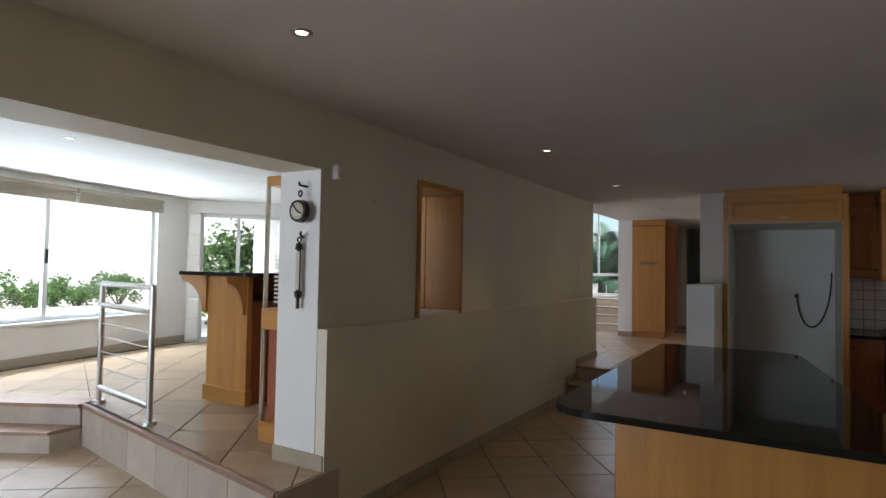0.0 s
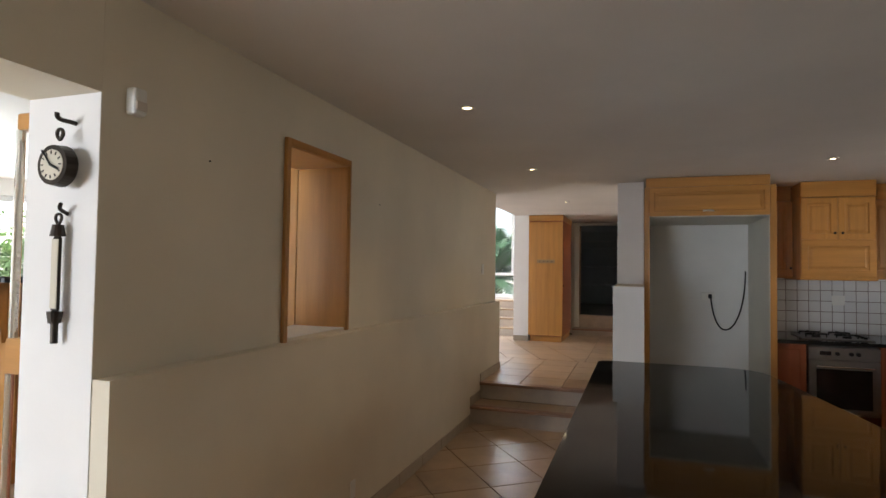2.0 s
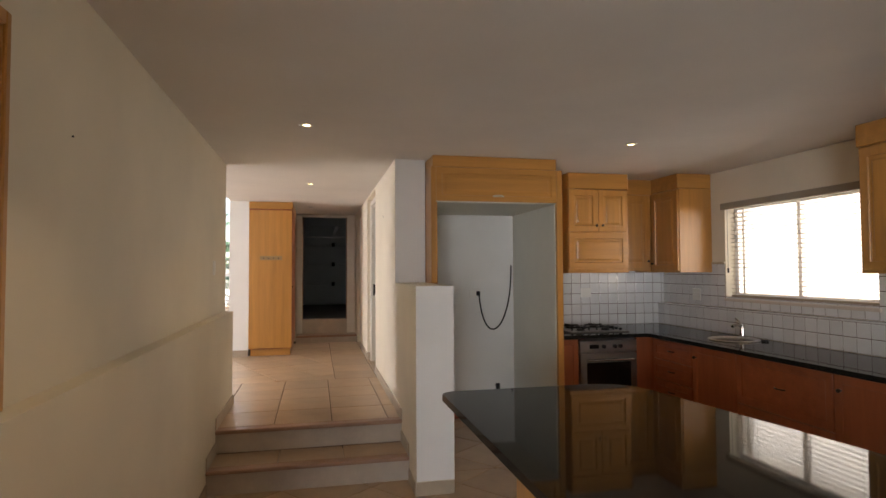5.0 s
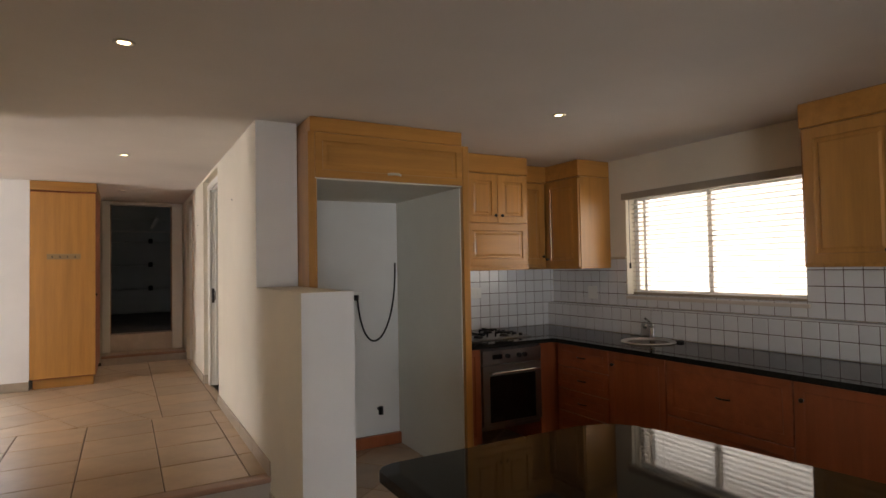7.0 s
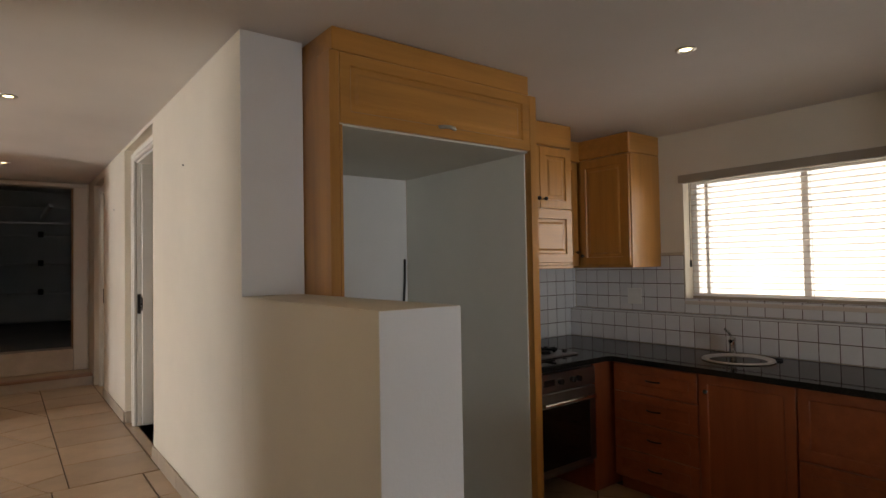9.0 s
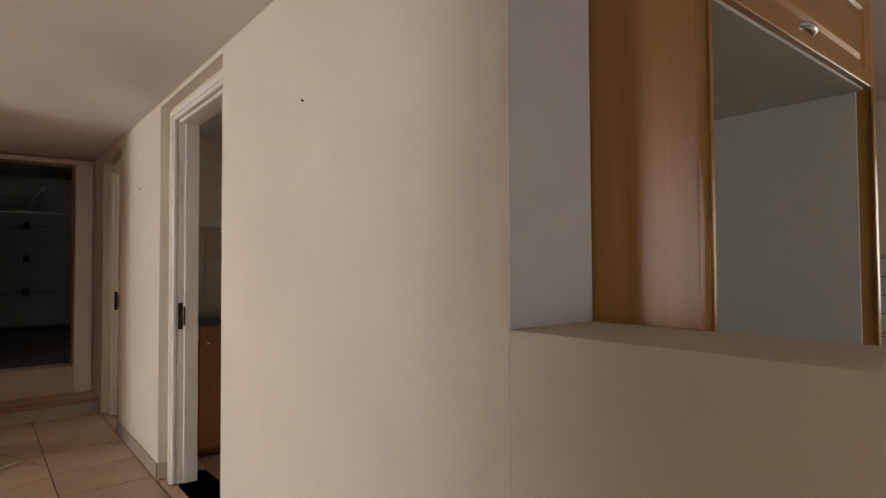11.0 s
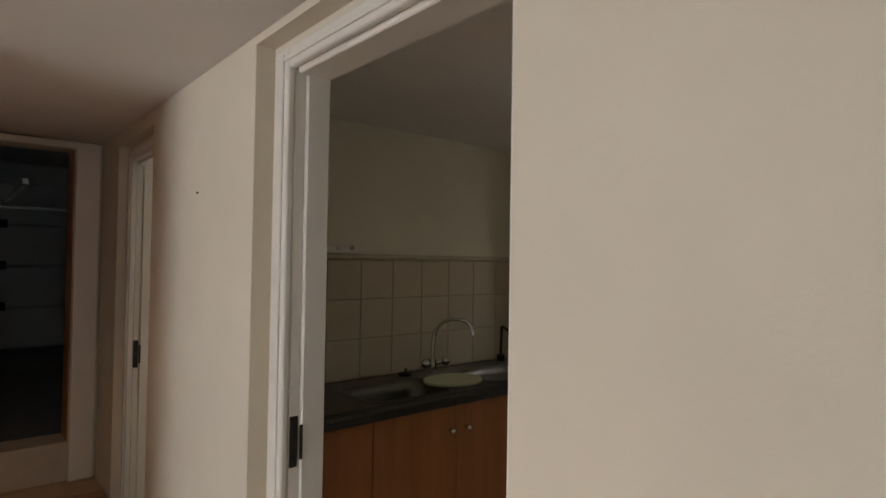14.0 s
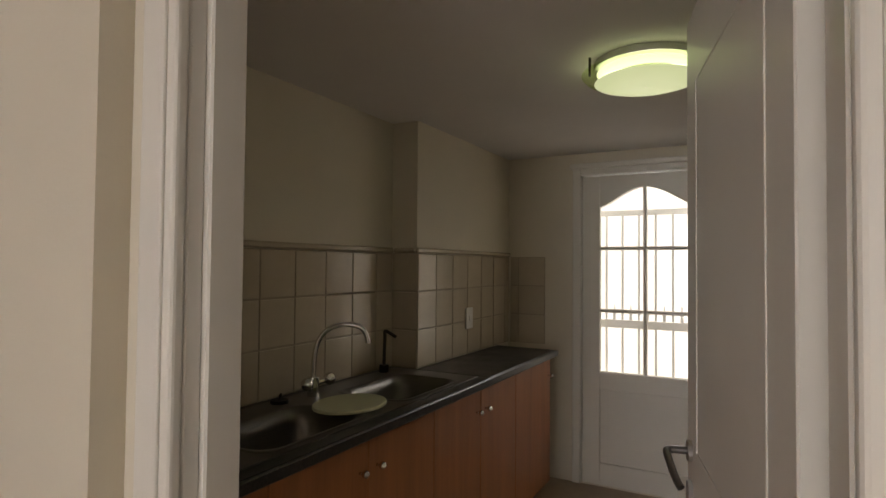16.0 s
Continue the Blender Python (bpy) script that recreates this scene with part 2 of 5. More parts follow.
def wall(name, x0, x1, y0, y1, z0, z1, mat, holes=(), label="", category="wall"):
    """A solid wall; holes are boxes (x0, x1, y0, y1, z0, z1) cut clean through or into it."""
    xs = sorted({x0, x1, *[v for h in holes for v in h[0:2] if x0 < v < x1]})
    ys = sorted({y0, y1, *[v for h in holes for v in h[2:4] if y0 < v < y1]})
    zs = sorted({z0, z1, *[v for h in holes for v in h[4:6] if z0 < v < z1]})

    def solid(i, j, k):
        if not (0 <= i < len(xs) - 1 and 0 <= j < len(ys) - 1 and 0 <= k < len(zs) - 1):
            return False
        c = ((xs[i] + xs[i + 1]) / 2, (ys[j] + ys[j + 1]) / 2, (zs[k] + zs[k + 1]) / 2)
        return not any(h[0] < c[0] < h[1] and h[2] < c[1] < h[3] and h[4] < c[2] < h[5] for h in holes)

    ids, verts, faces = {}, [], []

    def vid(i, j, k):
        if (i, j, k) not in ids:
            ids[i, j, k] = len(verts)
            verts.append((xs[i], ys[j], zs[k]))
        return ids[i, j, k]

    for i in range(len(xs) - 1):
        for j in range(len(ys) - 1):
            for k in range(len(zs) - 1):
                if not solid(i, j, k):
                    continue
                for d, quad in (((-1, 0, 0), ((0, 0, 0), (0, 0, 1), (0, 1, 1), (0, 1, 0))), ((1, 0, 0), ((1, 0, 0), (1, 1, 0), (1, 1, 1), (1, 0, 1))),
                                ((0, -1, 0), ((0, 0, 0), (1, 0, 0), (1, 0, 1), (0, 0, 1))), ((0, 1, 0), ((0, 1, 0), (0, 1, 1), (1, 1, 1), (1, 1, 0))),
                                ((0, 0, -1), ((0, 0, 0), (0, 1, 0), (1, 1, 0), (1, 0, 0))), ((0, 0, 1), ((0, 0, 1), (1, 0, 1), (1, 1, 1), (0, 1, 1)))):
                    if not solid(i + d[0], j + d[1], k + d[2]):
                        faces.append([vid(i + a, j + b, k + c) for a, b, c in quad])
    ob = mesh_ob(name, verts, faces, mat)
    return tagged(ob, label, category, kind="structure")


def slanted_wall(name, a, b, z0, z1, t, mat, holes=(), label=""):
    """A wall from a to b on plan, t thick to its left; holes are (along0, along1, z0, z1)."""
    a, b = Vector(a), Vector(b)
    d = b - a
    ob = wall(name, 0, d.length, 0, t, z0, z1, mat, [(h[0], h[1], -1, t + 1, h[2], h[3]) for h in holes], label)
    ob.matrix_basis = pose(a.x, a.y, 0, 0, 0, math.degrees(math.atan2(d.y, d.x)))
    return ob


def prism(name, pts, z0, z1, mat, parent=None, bevel=0.0, seg=2):
    o = Vector(parent.location) if parent else Vector((0, 0, 0))
    bm = bmesh.new()
    lo = [bm.verts.new((x - o.x, y - o.y, z0 - o.z)) for x, y in pts]
    hi = [bm.verts.new((x - o.x, y - o.y, z1 - o.z)) for x, y in pts]
    bm.faces.new(list(reversed(lo)))
    top = bm.faces.new(hi)
    for i in range(len(pts)):
        j = (i + 1) % len(pts)
        bm.faces.new((lo[i], lo[j], hi[j], hi[i]))
    if bevel:
        bmesh.ops.bevel(bm, geom=list(top.edges), offset=bevel, segments=seg, affect="EDGES", profile=0.5)
    return bm_ob(name, bm, mat, parent)


def rounded(x0, x1, y0, y1, radii, n=8):
    """Corner radii in the order (x0 y0), (x1 y0), (x1 y1), (x0 y1)."""
    out = []
    for (cx, cy, sx, sy, a0), r in zip(((x0, y0, 1, 1, 180), (x1, y0, -1, 1, 270), (x1, y1, -1, -1, 0), (x0, y1, 1, -1, 90)), radii):
        for i in range(n + 1):
            a = radians(a0 + 90 * i / n)
            out.append((cx + sx * r + r * math.cos(a), cy + sy * r + r * math.sin(a)))
    return out


def panel_mesh(name, w, h, t, mat, rail=0.06, deep=0.009, slope=0.014, raise_mid=True):
    """A framed cupboard door: its back lies on y = 0, its face looks to -y; x from 0 to w, z from 0 to h."""
    rings = [(0, 0.0), (0.0, -t + 0.003), (0.003, -t), (rail, -t), (rail + 0.006, -t + deep), (rail + 0.026, -t + deep)]
    if raise_mid:
        rings += [(rail + 0.026 + slope, -t + 0.002)]
    verts, faces = [], []
    for i, y in rings:
        verts += [(i, y, i), (w - i, y, i), (w - i, y, h - i), (i, y, h - i)]
    for k in range(len(rings) - 1):
        for c in range(4):
            d = (c + 1) % 4
            faces.append((4 * k + c, 4 * k + d, 4 * k + 4 + d, 4 * k + 4 + c))
    e = 4 * (len(rings) - 1)
    faces += [(e, e + 1, e + 2, e + 3), (3, 2, 1, 0)]
    me = bpy.data.meshes.new(name)
    me.from_pydata(verts, [], faces)
    me.materials.append(mat)
    me.update()
    return me


def put_panel(parent, x, y, z, w, h, face, mat, t=0.02, rail=0.06, name="door"):
    """face: '-y' or '-x', the way that the front looks; (x, y, z) is the lower corner on the carcass."""
    ob = new(name, panel_mesh(name, w, h, t, mat, rail, 0.005 if mat in (CHERRY, CHERRY_H) else 0.009, 0.014, mat not in (CHERRY, CHERRY_H)))
    o = Vector(parent.location)
    ob.parent = parent
    ob.matrix_basis = pose(x - o.x, y - o.y, z - o.z, 0, 0, 0 if face == "-y" else -90)
    return ob


C, U, PIER = 2.605, 0.36, 2.57

# ---- large structure ----
# ground and floors
g = box("ground", -60, 60, -60, 60, -0.5, -0.13, PAVE, 0)
tagged(g, "pale paved ground around the house", "ground", kind="structure")
tagged(box("floor_kitchen", -6.2, 3.5, -4.6, 7.06, -0.12, -0.012, GROUT, 0), "beige tiled kitchen floor with dark joints", "floor", kind="structure")
kitchen_floor = bpy.data.objects["floor_kitchen"]
tagged(box("floor_kitchen_back", -0.12, 3.5, 7.062, 9.0, -0.12, -0.012, GROUT, 0), "beige tiled floor under the kitchen units", "floor", kind="structure")
tagged(box("floor_corridor", -2.6, 0.14, 7.36, 13.08, -0.1, U - 0.012, GROUT, 0), "raised beige tiled corridor floor", "floor", kind="structure")
corridor_floor = bpy.data.objects["floor_corridor"]
tagged(box("floor_lobby", -6.0, -2.602, 7.36, 13.3, -0.1, U - 0.012, GROUT, 0), "raised beige tiled lobby floor", "floor", kind="structure")
tagged(box("floor_utility", 0.142, 3.4, 9.1, 13.0, -0.1, U - 0.006, TILE, 0), "beige tiled utility room floor", "floor", kind="structure")
EDGE = [(-1.59, 2.2), (-1.59, 2.57), (-2.02, 2.57), (-2.02, 7.358), (-7.9, 7.358), (-7.9, 2.0), (-5.7, 2.0), (-5.25, 2.28), (-4.55, 2.68)]
platform = tagged(prism("floor_sunroom", EDGE, -0.1, U - 0.012, GROUT), "raised beige tiled sunroom floor", "floor", kind="structure")

# ceilings
tagged(box("ceiling", -2.04, 3.5, -4.6, 13.1, C, C + 0.15, CEIL, 0), "smooth off-white painted ceiling", "ceiling", kind="structure")
tagged(box("ceiling_sunroom", -8.2, -2.042, -4.6, 7.4, 2.66, 2.8, CEIL, 0), "white painted sunroom ceiling", "ceiling", kind="structure")
tagged(box("ceiling_lobby", -6.1, -2.042, 7.402, 13.5, 3.3, 3.45, CEIL, 0), "white painted lobby ceiling", "ceiling", kind="structure")

# walls
wall("wall_west", -2.02, -1.67, PIER, 8.33, 0, C, WALL, [(-2.1, -1.6, 3.67, 4.34, 1.235, 2.275)], "cream painted wall with a wooden niche")
wall("wall_west_ledge", -1.668, -1.59, PIER, 8.26, 0, 1.22, WALL, (), "thicker lower part of the cream wall")
wall("wall_header", -2.02, -1.67, -4.4, PIER - 0.001, 2.215, C, WALL, (), "cream header above the sunroom opening")
wall("wall_header_top", -2.3, -2.07, -4.4, 8.33, C + 0.01, 3.5, WHITE, (), "white bulkhead above the sunroom")
wall("wall_corridor_east", -0.135, 0.14, 7.72, 13.08, 0, C - 0.002, WALL,
     [(-1, -0.07, 9.495, 10.615, 0, 2.575), (-1, 1, 9.5, 10.55, U, 2.53), (0.042, 1, 9.5, 10.8, U, 2.54),
      (-1, -0.07, 11.85, 12.61, 0, 2.53), (-1, 1, 11.855, 12.545, U, 2.49), (0.042, 1, 11.8, 12.8, U, 2.5)],
     "cream corridor wall with two doorways")
wall("wall_half_height", -0.135, 0.14, 6.63, 7.719, 0, 1.48, WALL, (), "half-height cream wall beside the steps")
# thin sheets, whiter than the cream walls, on three wall ends
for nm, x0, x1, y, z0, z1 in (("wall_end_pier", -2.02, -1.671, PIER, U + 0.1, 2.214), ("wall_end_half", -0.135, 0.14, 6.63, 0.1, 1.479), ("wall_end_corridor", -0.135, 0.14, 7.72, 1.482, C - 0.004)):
    tagged(box(nm, x0, x1, y - 0.003, y + 0.001, z0, z1, ENDWHITE, 0), "thin whiter sheet on the end of the wall", "wall", kind="structure")
wall("wall_kitchen_north", 0.14, 3.29, 8.8, 9.1, 0, C - 0.002, WHITE, (), "kitchen back wall above white tiles")
wall("wall_kitchen_east", 3.29, 3.55, -4.4, 9.1, 0, C - 0.002, WALL, [(3, 4, 6.05, 7.72, 1.29, 2.24)], "cream kitchen wall with a window")
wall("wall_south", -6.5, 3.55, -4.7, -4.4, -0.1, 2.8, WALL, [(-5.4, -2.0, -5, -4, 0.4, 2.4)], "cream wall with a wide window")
wall("wall_corridor_north", -2.05, 0.14, 13.08, 13.3, 0, C - 0.002, WALL, [(-1.07, -0.29, 13, 14, 0.72, 2.56)], "cream wall around the garage doorway")
wall("wall_cupboard_side", -2.05, -1.785, 11.28, 13.08, U - 0.01, C - 0.002, WHITE, (), "white wall end beside the tall cupboard")
wall("wall_lobby_north", -6.1, -2.052, 13.08, 13.3, 0, 3.4, WHITE, [(-3.6, -2.2, 13, 14, 1.05, 3.0)], "white lobby wall with a window")
# the opening here is unseen, cut only to pass the added lobby lamp
wall("wall_lobby_west", -6.3, -6.1, 7.4, 13.3, 0, 3.4, WHITE, [(-7, -6, 8.95, 11.05, 0.65, 2.75)], "white lobby wall with an added opening for fill light")
wall("wall_lobby_south", -7.9, -2.07, 7.36, 7.5, 0, 3.4, WHITE, (), "plain white wall between sunroom and lobby")
wall("wall_utility_north", 0.14, 3.4, 11.36, 11.61, 0, 2.6, WALL, (), "cream utility room wall")
wall("wall_utility_step", 1.9, 3.4, 11.2, 11.358, 0, 2.6, WALL, (), "cream wall that steps forward")
wall("wall_utility_east", 3.19, 3.4, 9.1, 11.198, 0, 2.6, WALL, [(3, 4, 9.8, 10.69, U, 2.475)], "cream wall around the glazed back door")
wall("wall_utility_south", 0.14, 3.4, 9.102, 9.36, 0, 2.6, WALL, (), "cream utility room wall beside the door")
wall("wall_room_north", 0.142, 2.4, 13.0, 13.1, 0, 2.6, WALL, (), "plain beige wall of a small room")
# unseen opening, added so the room's fill lamp can shine in
wall("wall_room_east", 2.2, 2.4, 11.612, 12.998, 0, 2.6, WALL, [(2, 3, 11.8, 12.6, 1.4, 2.2)], "plain beige wall of a small room")
tagged(box("ceiling_utility", 0.142, 3.4, 9.1, 13.1, 2.597, 2.604, CEIL, 0), "off-white utility room ceiling", "ceiling", kind="structure")
slanted_wall("wall_bay_window", (-6.6, 1.6), (-7.56, 5.72), 0, 2.658, 0.2, WHITE, [(0.25, 3.62, 0.87, 2.5)], "white bay wall under a wide window")
slanted_wall("wall_bay_door", (-7.56, 5.72), (-6.1, 7.36), 0, 2.658, 0.2, WHITE, [(0.18, 2.1, U, 2.45)], "white bay wall with a glazed door")
wall("wall_sunroom_south", -6.6, -6.4, -4.4, 1.6, 0, 2.658, WHITE, (), "plain white sunroom wall")

# unseen overhang and eaves box, added to stop sun entering the kitchen window
tagged(box("roof", -8.4, 4.6, -5.2, 13.1, 3.46, 3.6, GARAGE, 0), "flat unseen roof slab, overhanging to block the sun", "roof", kind="structure")
tagged(box("sun_block_east", 3.56, 4.6, -5.2, 9.3, 2.6, 3.458, RENDERED, 0), "unseen white box added to keep sun off the kitchen window", "eaves", kind="structure")

# garage beyond the corridor
wall("garage_wall_east", 1.0, 1.2, 13.302, 17.8, 0, 3.0, GARAGE, (), "dark grey garage wall")
wall("garage_wall_west", -1.95, -1.75, 13.302, 17.8, 0, 3.0, GARAGE, (), "dark grey garage wall")
wall("garage_wall_north", -1.75, 1.0, 17.6, 17.8, 0, 3.0, GARAGE, (), "dark grey garage wall")
tagged(box("garage_floor", -1.75, 1.0, 13.302, 17.6, 0.4, 0.72, CONCRETE, 0), "dark concrete garage floor", "floor", kind="structure")
tagged(box("garage_ceiling", -1.95, 1.2, 13.302, 17.8, 3.0, 3.1, GARAGE, 0), "dark garage ceiling", "ceiling", kind="structure")
gd = thing("garage_door", (-0.9, 17.55, 0.72), "grey sectional garage door, closed", "garage door")
for i in range(4):
    box("panel", -1.7, 0.95, 17.52, 17.57, 0.74 + i * 0.5, 1.225 + i * 0.5, GARAGE, 0.012, gd)
box("rail", -1.7, 0.9, 17.3, 17.34, 2.42, 2.45, STEEL, 0.004, gd)
for i in range(3):
    box("hinge", -0.45, -0.37, 17.49, 17.52, 1.2 + i * 0.5, 1.3 + i * 0.5, BLACK, 0.006, gd)
box("track", -0.42, -0.37, 15.0, 17.3, 2.5, 2.55, STEEL, 0.004, gd)

# ---- corridor steps, frames, skirting ----
st = thing("steps_corridor", (-0.86, 7.05, 0), "two tiled steps with terracotta nosings and pale risers", "steps", kind="structure")
box("riser", -1.59, -0.135, 6.96, 7.358, -0.01, 0.15, RISER, 0.002, st)
box("nosing", -1.59, -0.135, 6.935, 7.03, 0.15, 0.18, NOSING, 0.008, st, 2)
for i in range(3):
    box("tread", -1.59 + i * 0.485 + 0.003, -1.59 + (i + 1) * 0.485 - 0.003, 7.034, 7.345, 0.15, 0.178, TILE, 0.002, st)
box("riser", -1.59, -0.135, 7.346, 7.358, 0.18, 0.33, RISER, 0.002, st)
box("nosing", -1.59, -0.135, 7.32, 7.415, 0.33, U + 0.002, NOSING, 0.008, st, 2)

gs = thing("steps_garage", (-0.64, 12.7, U), "tiled step up to the garage doorway", "steps", kind="structure")
box("riser", -1.17, -0.14, 12.7, 13.078, U - 0.01, 0.45, RISER, 0.002, gs)
box("nosing", -1.17, -0.14, 12.67, 12.78, 0.45, 0.48, NOSING, 0.008, gs, 2)
box("tread", -1.17, -0.14, 12.783, 13.078, 0.45, 0.478, TILE, 0.002, gs)
box("riser", -1.07, -0.29, 13.066, 13.3, 0.48, 0.722, RISER, 0.002, gs)

steps = thing("steps_sunroom", (-5.0, 2.2, 0), "two tiled steps up to the sunroom", "steps", kind="structure")


def step_block(off, z0, z1, mat, name):
    a, b, c = Vector((-4.5, 2.62)), Vector((-5.25, 2.22)), Vector((-6.35, 1.95))
    n = Vector((0.35, -0.94)) * off
    prism(name, [(a.x, a.y), (a.x + n.x * 0.2, a.y + n.y), (b.x + n.x, b.y + n.y), (c.x + n.x, c.y + n.y), (c.x, c.y + 0.3), (b.x, b.y + 0.3), (a.x - 0.1, a.y + 0.2)], z0, z1, mat, steps, 0.004)


step_block(0.26, -0.01, 0.15, RISER, "riser")
step_block(0.28, 0.15, 0.18, NOSING, "nosing")
step_block(0.0, 0.18, 0.33, RISER, "riser")
step_block(0.02, 0.33, U + 0.003, NOSING, "nosing")

pf = thing("platform_edge", (-3.0, 2.4, 0), "pale tiled platform face with a terracotta nosing", "step edge", kind="structure")
a, b = Vector((-4.52, 2.66)), Vector((-1.585, 2.195))
d = (b - a).normalized()
nrm = Vector((d.y, -d.x))
for i in range(6):
    p, q = a + d * (i * 0.495 + 0.003), a + d * ((i + 1) * 0.495 - 0.003)
    if i == 5:
        q = b
    prism("riser", [p, p + nrm * 0.012, q + nrm * 0.012, q], 0.0, 0.325, RISER, pf, 0.002)
prism("nosing", [a - nrm * 0.02, a + nrm * 0.022, b + nrm * 0.022, b - nrm * 0.02], 0.325, U + 0.003, NOSING, pf, 0.008)
box("riser", -1.588, -1.578, 2.19, 2.7, 0, 0.355, RISER, 0.002, pf)


def skirting(name, runs, label):
    t = thing(name, (0, 0, 0), label, "baseboard", kind="structure")
    for x0, x1, y0, y1, z0 in runs:
        box("skirting_tile", x0, x1, y0, y1, z0, z0 + 0.095, SKIRT, 0.003, t)


runs = [(-1.588, -1.578, 2.71 + i * 0.47, 2.71 + i * 0.47 + 0.465, 0) for i in range(9)]
runs += [(-1.588, -1.578, 6.94, 7.33, 0.18), (-1.588, -1.578, 7.33, 8.262, U), (-1.67, -1.578, 8.262, 8.272, U)]
runs += [(-0.147, -0.136, 6.62, 6.93, 0), (-0.147, -0.136, 6.94, 7.33, 0.18), (-0.135, 0.14, 6.62, 6.629, 0)]
runs += [(-0.147, -0.136, 7.33 + i * 0.5, 7.33 + i * 0.5 + 0.495, U) for i in range(4)]
runs += [(-0.147, -0.136, 9.33, 9.493, U), (-0.147, -0.136, 10.617, 11.848, U), (-0.134, -0.071, 10.604, 10.614, U), (-0.147, -0.136, 12.612, 13.07, U)]
runs += [(-2.05, -1.785, 11.268, 11.278, U), (-2.03, -1.598, 2.558, 2.569, U), (-2.034, -2.022, 2.57, 7.3, U)]
skirting("baseboard", runs, "beige tile skirting along the walls")
t = thing("baseboard_bay", (-7.0, 3.6, U), "beige tile skirting under the bay window", "baseboard", kind="structure")
prism("skirting_tile", [(-6.595, 1.6), (-6.58, 1.6), (-7.54, 5.71), (-7.555, 5.72)], U, U + 0.11, SKIRT, t)


def door_frame(name, y0, y1, top, label):
    """A moulded frame set in a plaster recess from y0 to y1 that ends at the height top."""
    f = thing(name, (0.0, (y0 + y1) / 2, U), label, "door frame", kind="structure")
    n0, n1, h = y0 + 0.042, y1 - 0.16, top - 0.105
    box("casing", -0.1, -0.072, y0 + 0.004, n0, U, top - 0.04, TRIM, 0.009, f, 3)
    box("casing", -0.1, -0.072, n1, y1 - 0.066, U, top - 0.04, TRIM, 0.009, f, 3)
    box("casing", -0.099, -0.072, n0, n1, h, top - 0.04, TRIM, 0.009, f, 3)
    box("bead", -0.107, -0.099, n1 + 0.022, n1 + 0.036, U, top - 0.062, TRIM, 0.003, f, 2)
    box("bead", -0.107, -0.099, n0 - 0.032, n0 - 0.02, U, top - 0.062, TRIM, 0.003, f, 2)
    box("bead", -0.106, -0.098, n0 - 0.022, n1 + 0.022, h + 0.022, h + 0.036, TRIM, 0.003, f, 2)
    box("jamb", -0.0715, 0.1, y0 + 0.006, n0 + 0.003, U, top - 0.05, TRIM, 0.003, f)
    box("jamb", -0.0715, -0.038, n1 + 0.002, y1 - 0.066, U, top - 0.05, TRIM, 0.003, f)
    box("stop", -0.0375, 0.041, n1 - 0.012, y1 - 0.066, U, top - 0.05, TRIM, 0.004, f)
    box("head", -0.0715, 0.04, n0 + 0.003, n1 - 0.012, h - 0.015, h + 0.04, TRIM, 0.004, f)
    box("strike_plate", -0.07, -0.044, n1 - 0.002, n1 + 0.003, 1.25, 1.405, BRONZE, 0.001, f)
    box("strike_lip", -0.044, -0.034, n1 - 0.016, n1 - 0.011, 1.275, 1.38, BRONZE, 0.001, f)
    for z in (1.268, 1.338):
        box("latch_hole", -0.064, -0.05, n1 - 0.0035, n1 - 0.0015, z, z + 0.045, BLACK, 0, f)
    return f


door_frame("door_frame_utility", 9.495, 10.615, 2.575, "white painted door frame with a steel strike plate")
door_frame("door_frame_room", 11.85, 12.61, 2.53, "white painted door frame of a small room")

for y0, y1 in ((9.5, 10.61), (11.855, 12.605)):
    tagged(box("threshold", -0.138, 0.14, y0, y1, U - 0.02, U, TILE, 0.002), "beige tile in the doorway", "threshold", kind="structure")

gf = thing("door_frame_garage", (-0.7, 13.08, 0.48), "cream painted frame around the garage doorway", "door frame", kind="structure")
box("jamb", -0.29, -0.155, 13.03, 13.09, 0.48, 2.57, TRIM, 0.006, gf)
box("jamb", -1.17, -1.07, 13.03, 13.09, 0.48, 2.57, TRIM, 0.006, gf)
box("head", -1.17, -0.155, 13.025, 13.09, 2.55, 2.59, TRIM, 0.006, gf)
box("reveal", -0.296, -0.284, 13.09, 13.3, 0.722, 2.55, MAPLE, 0.001, gf)
box("reveal", -1.076, -1.064, 13.09, 13.3, 0.722, 2.55, MAPLE, 0.001, gf)

# open door leaf of the utility room
leaf = thing("panel_door", (0.108, 9.552, U + 0.01), "white panelled door standing open into the utility room", "door")
bm = bmesh.new()
add_box(bm, 0, 0.82, -0.02, 0.02, 0, 2.09, 0.003)
for sx in (-1, 1):
    for x0, x1, z0, z1 in ((0.12, 0.7, 0.15, 0.85), (0.12, 0.7, 1.0, 1.92)):
        for q in ((x0, x1, z0, z0 + 0.02), (x0, x1, z1 - 0.02, z1), (x0, x0 + 0.02, z0, z1), (x1 - 0.02, x1, z0, z1)):
            add_box(bm, q[0], q[1], 0.019 * sx, 0.0225 * sx, q[2], q[3], 0.0015)
bm_ob("leaf", bm, TRIM, leaf)
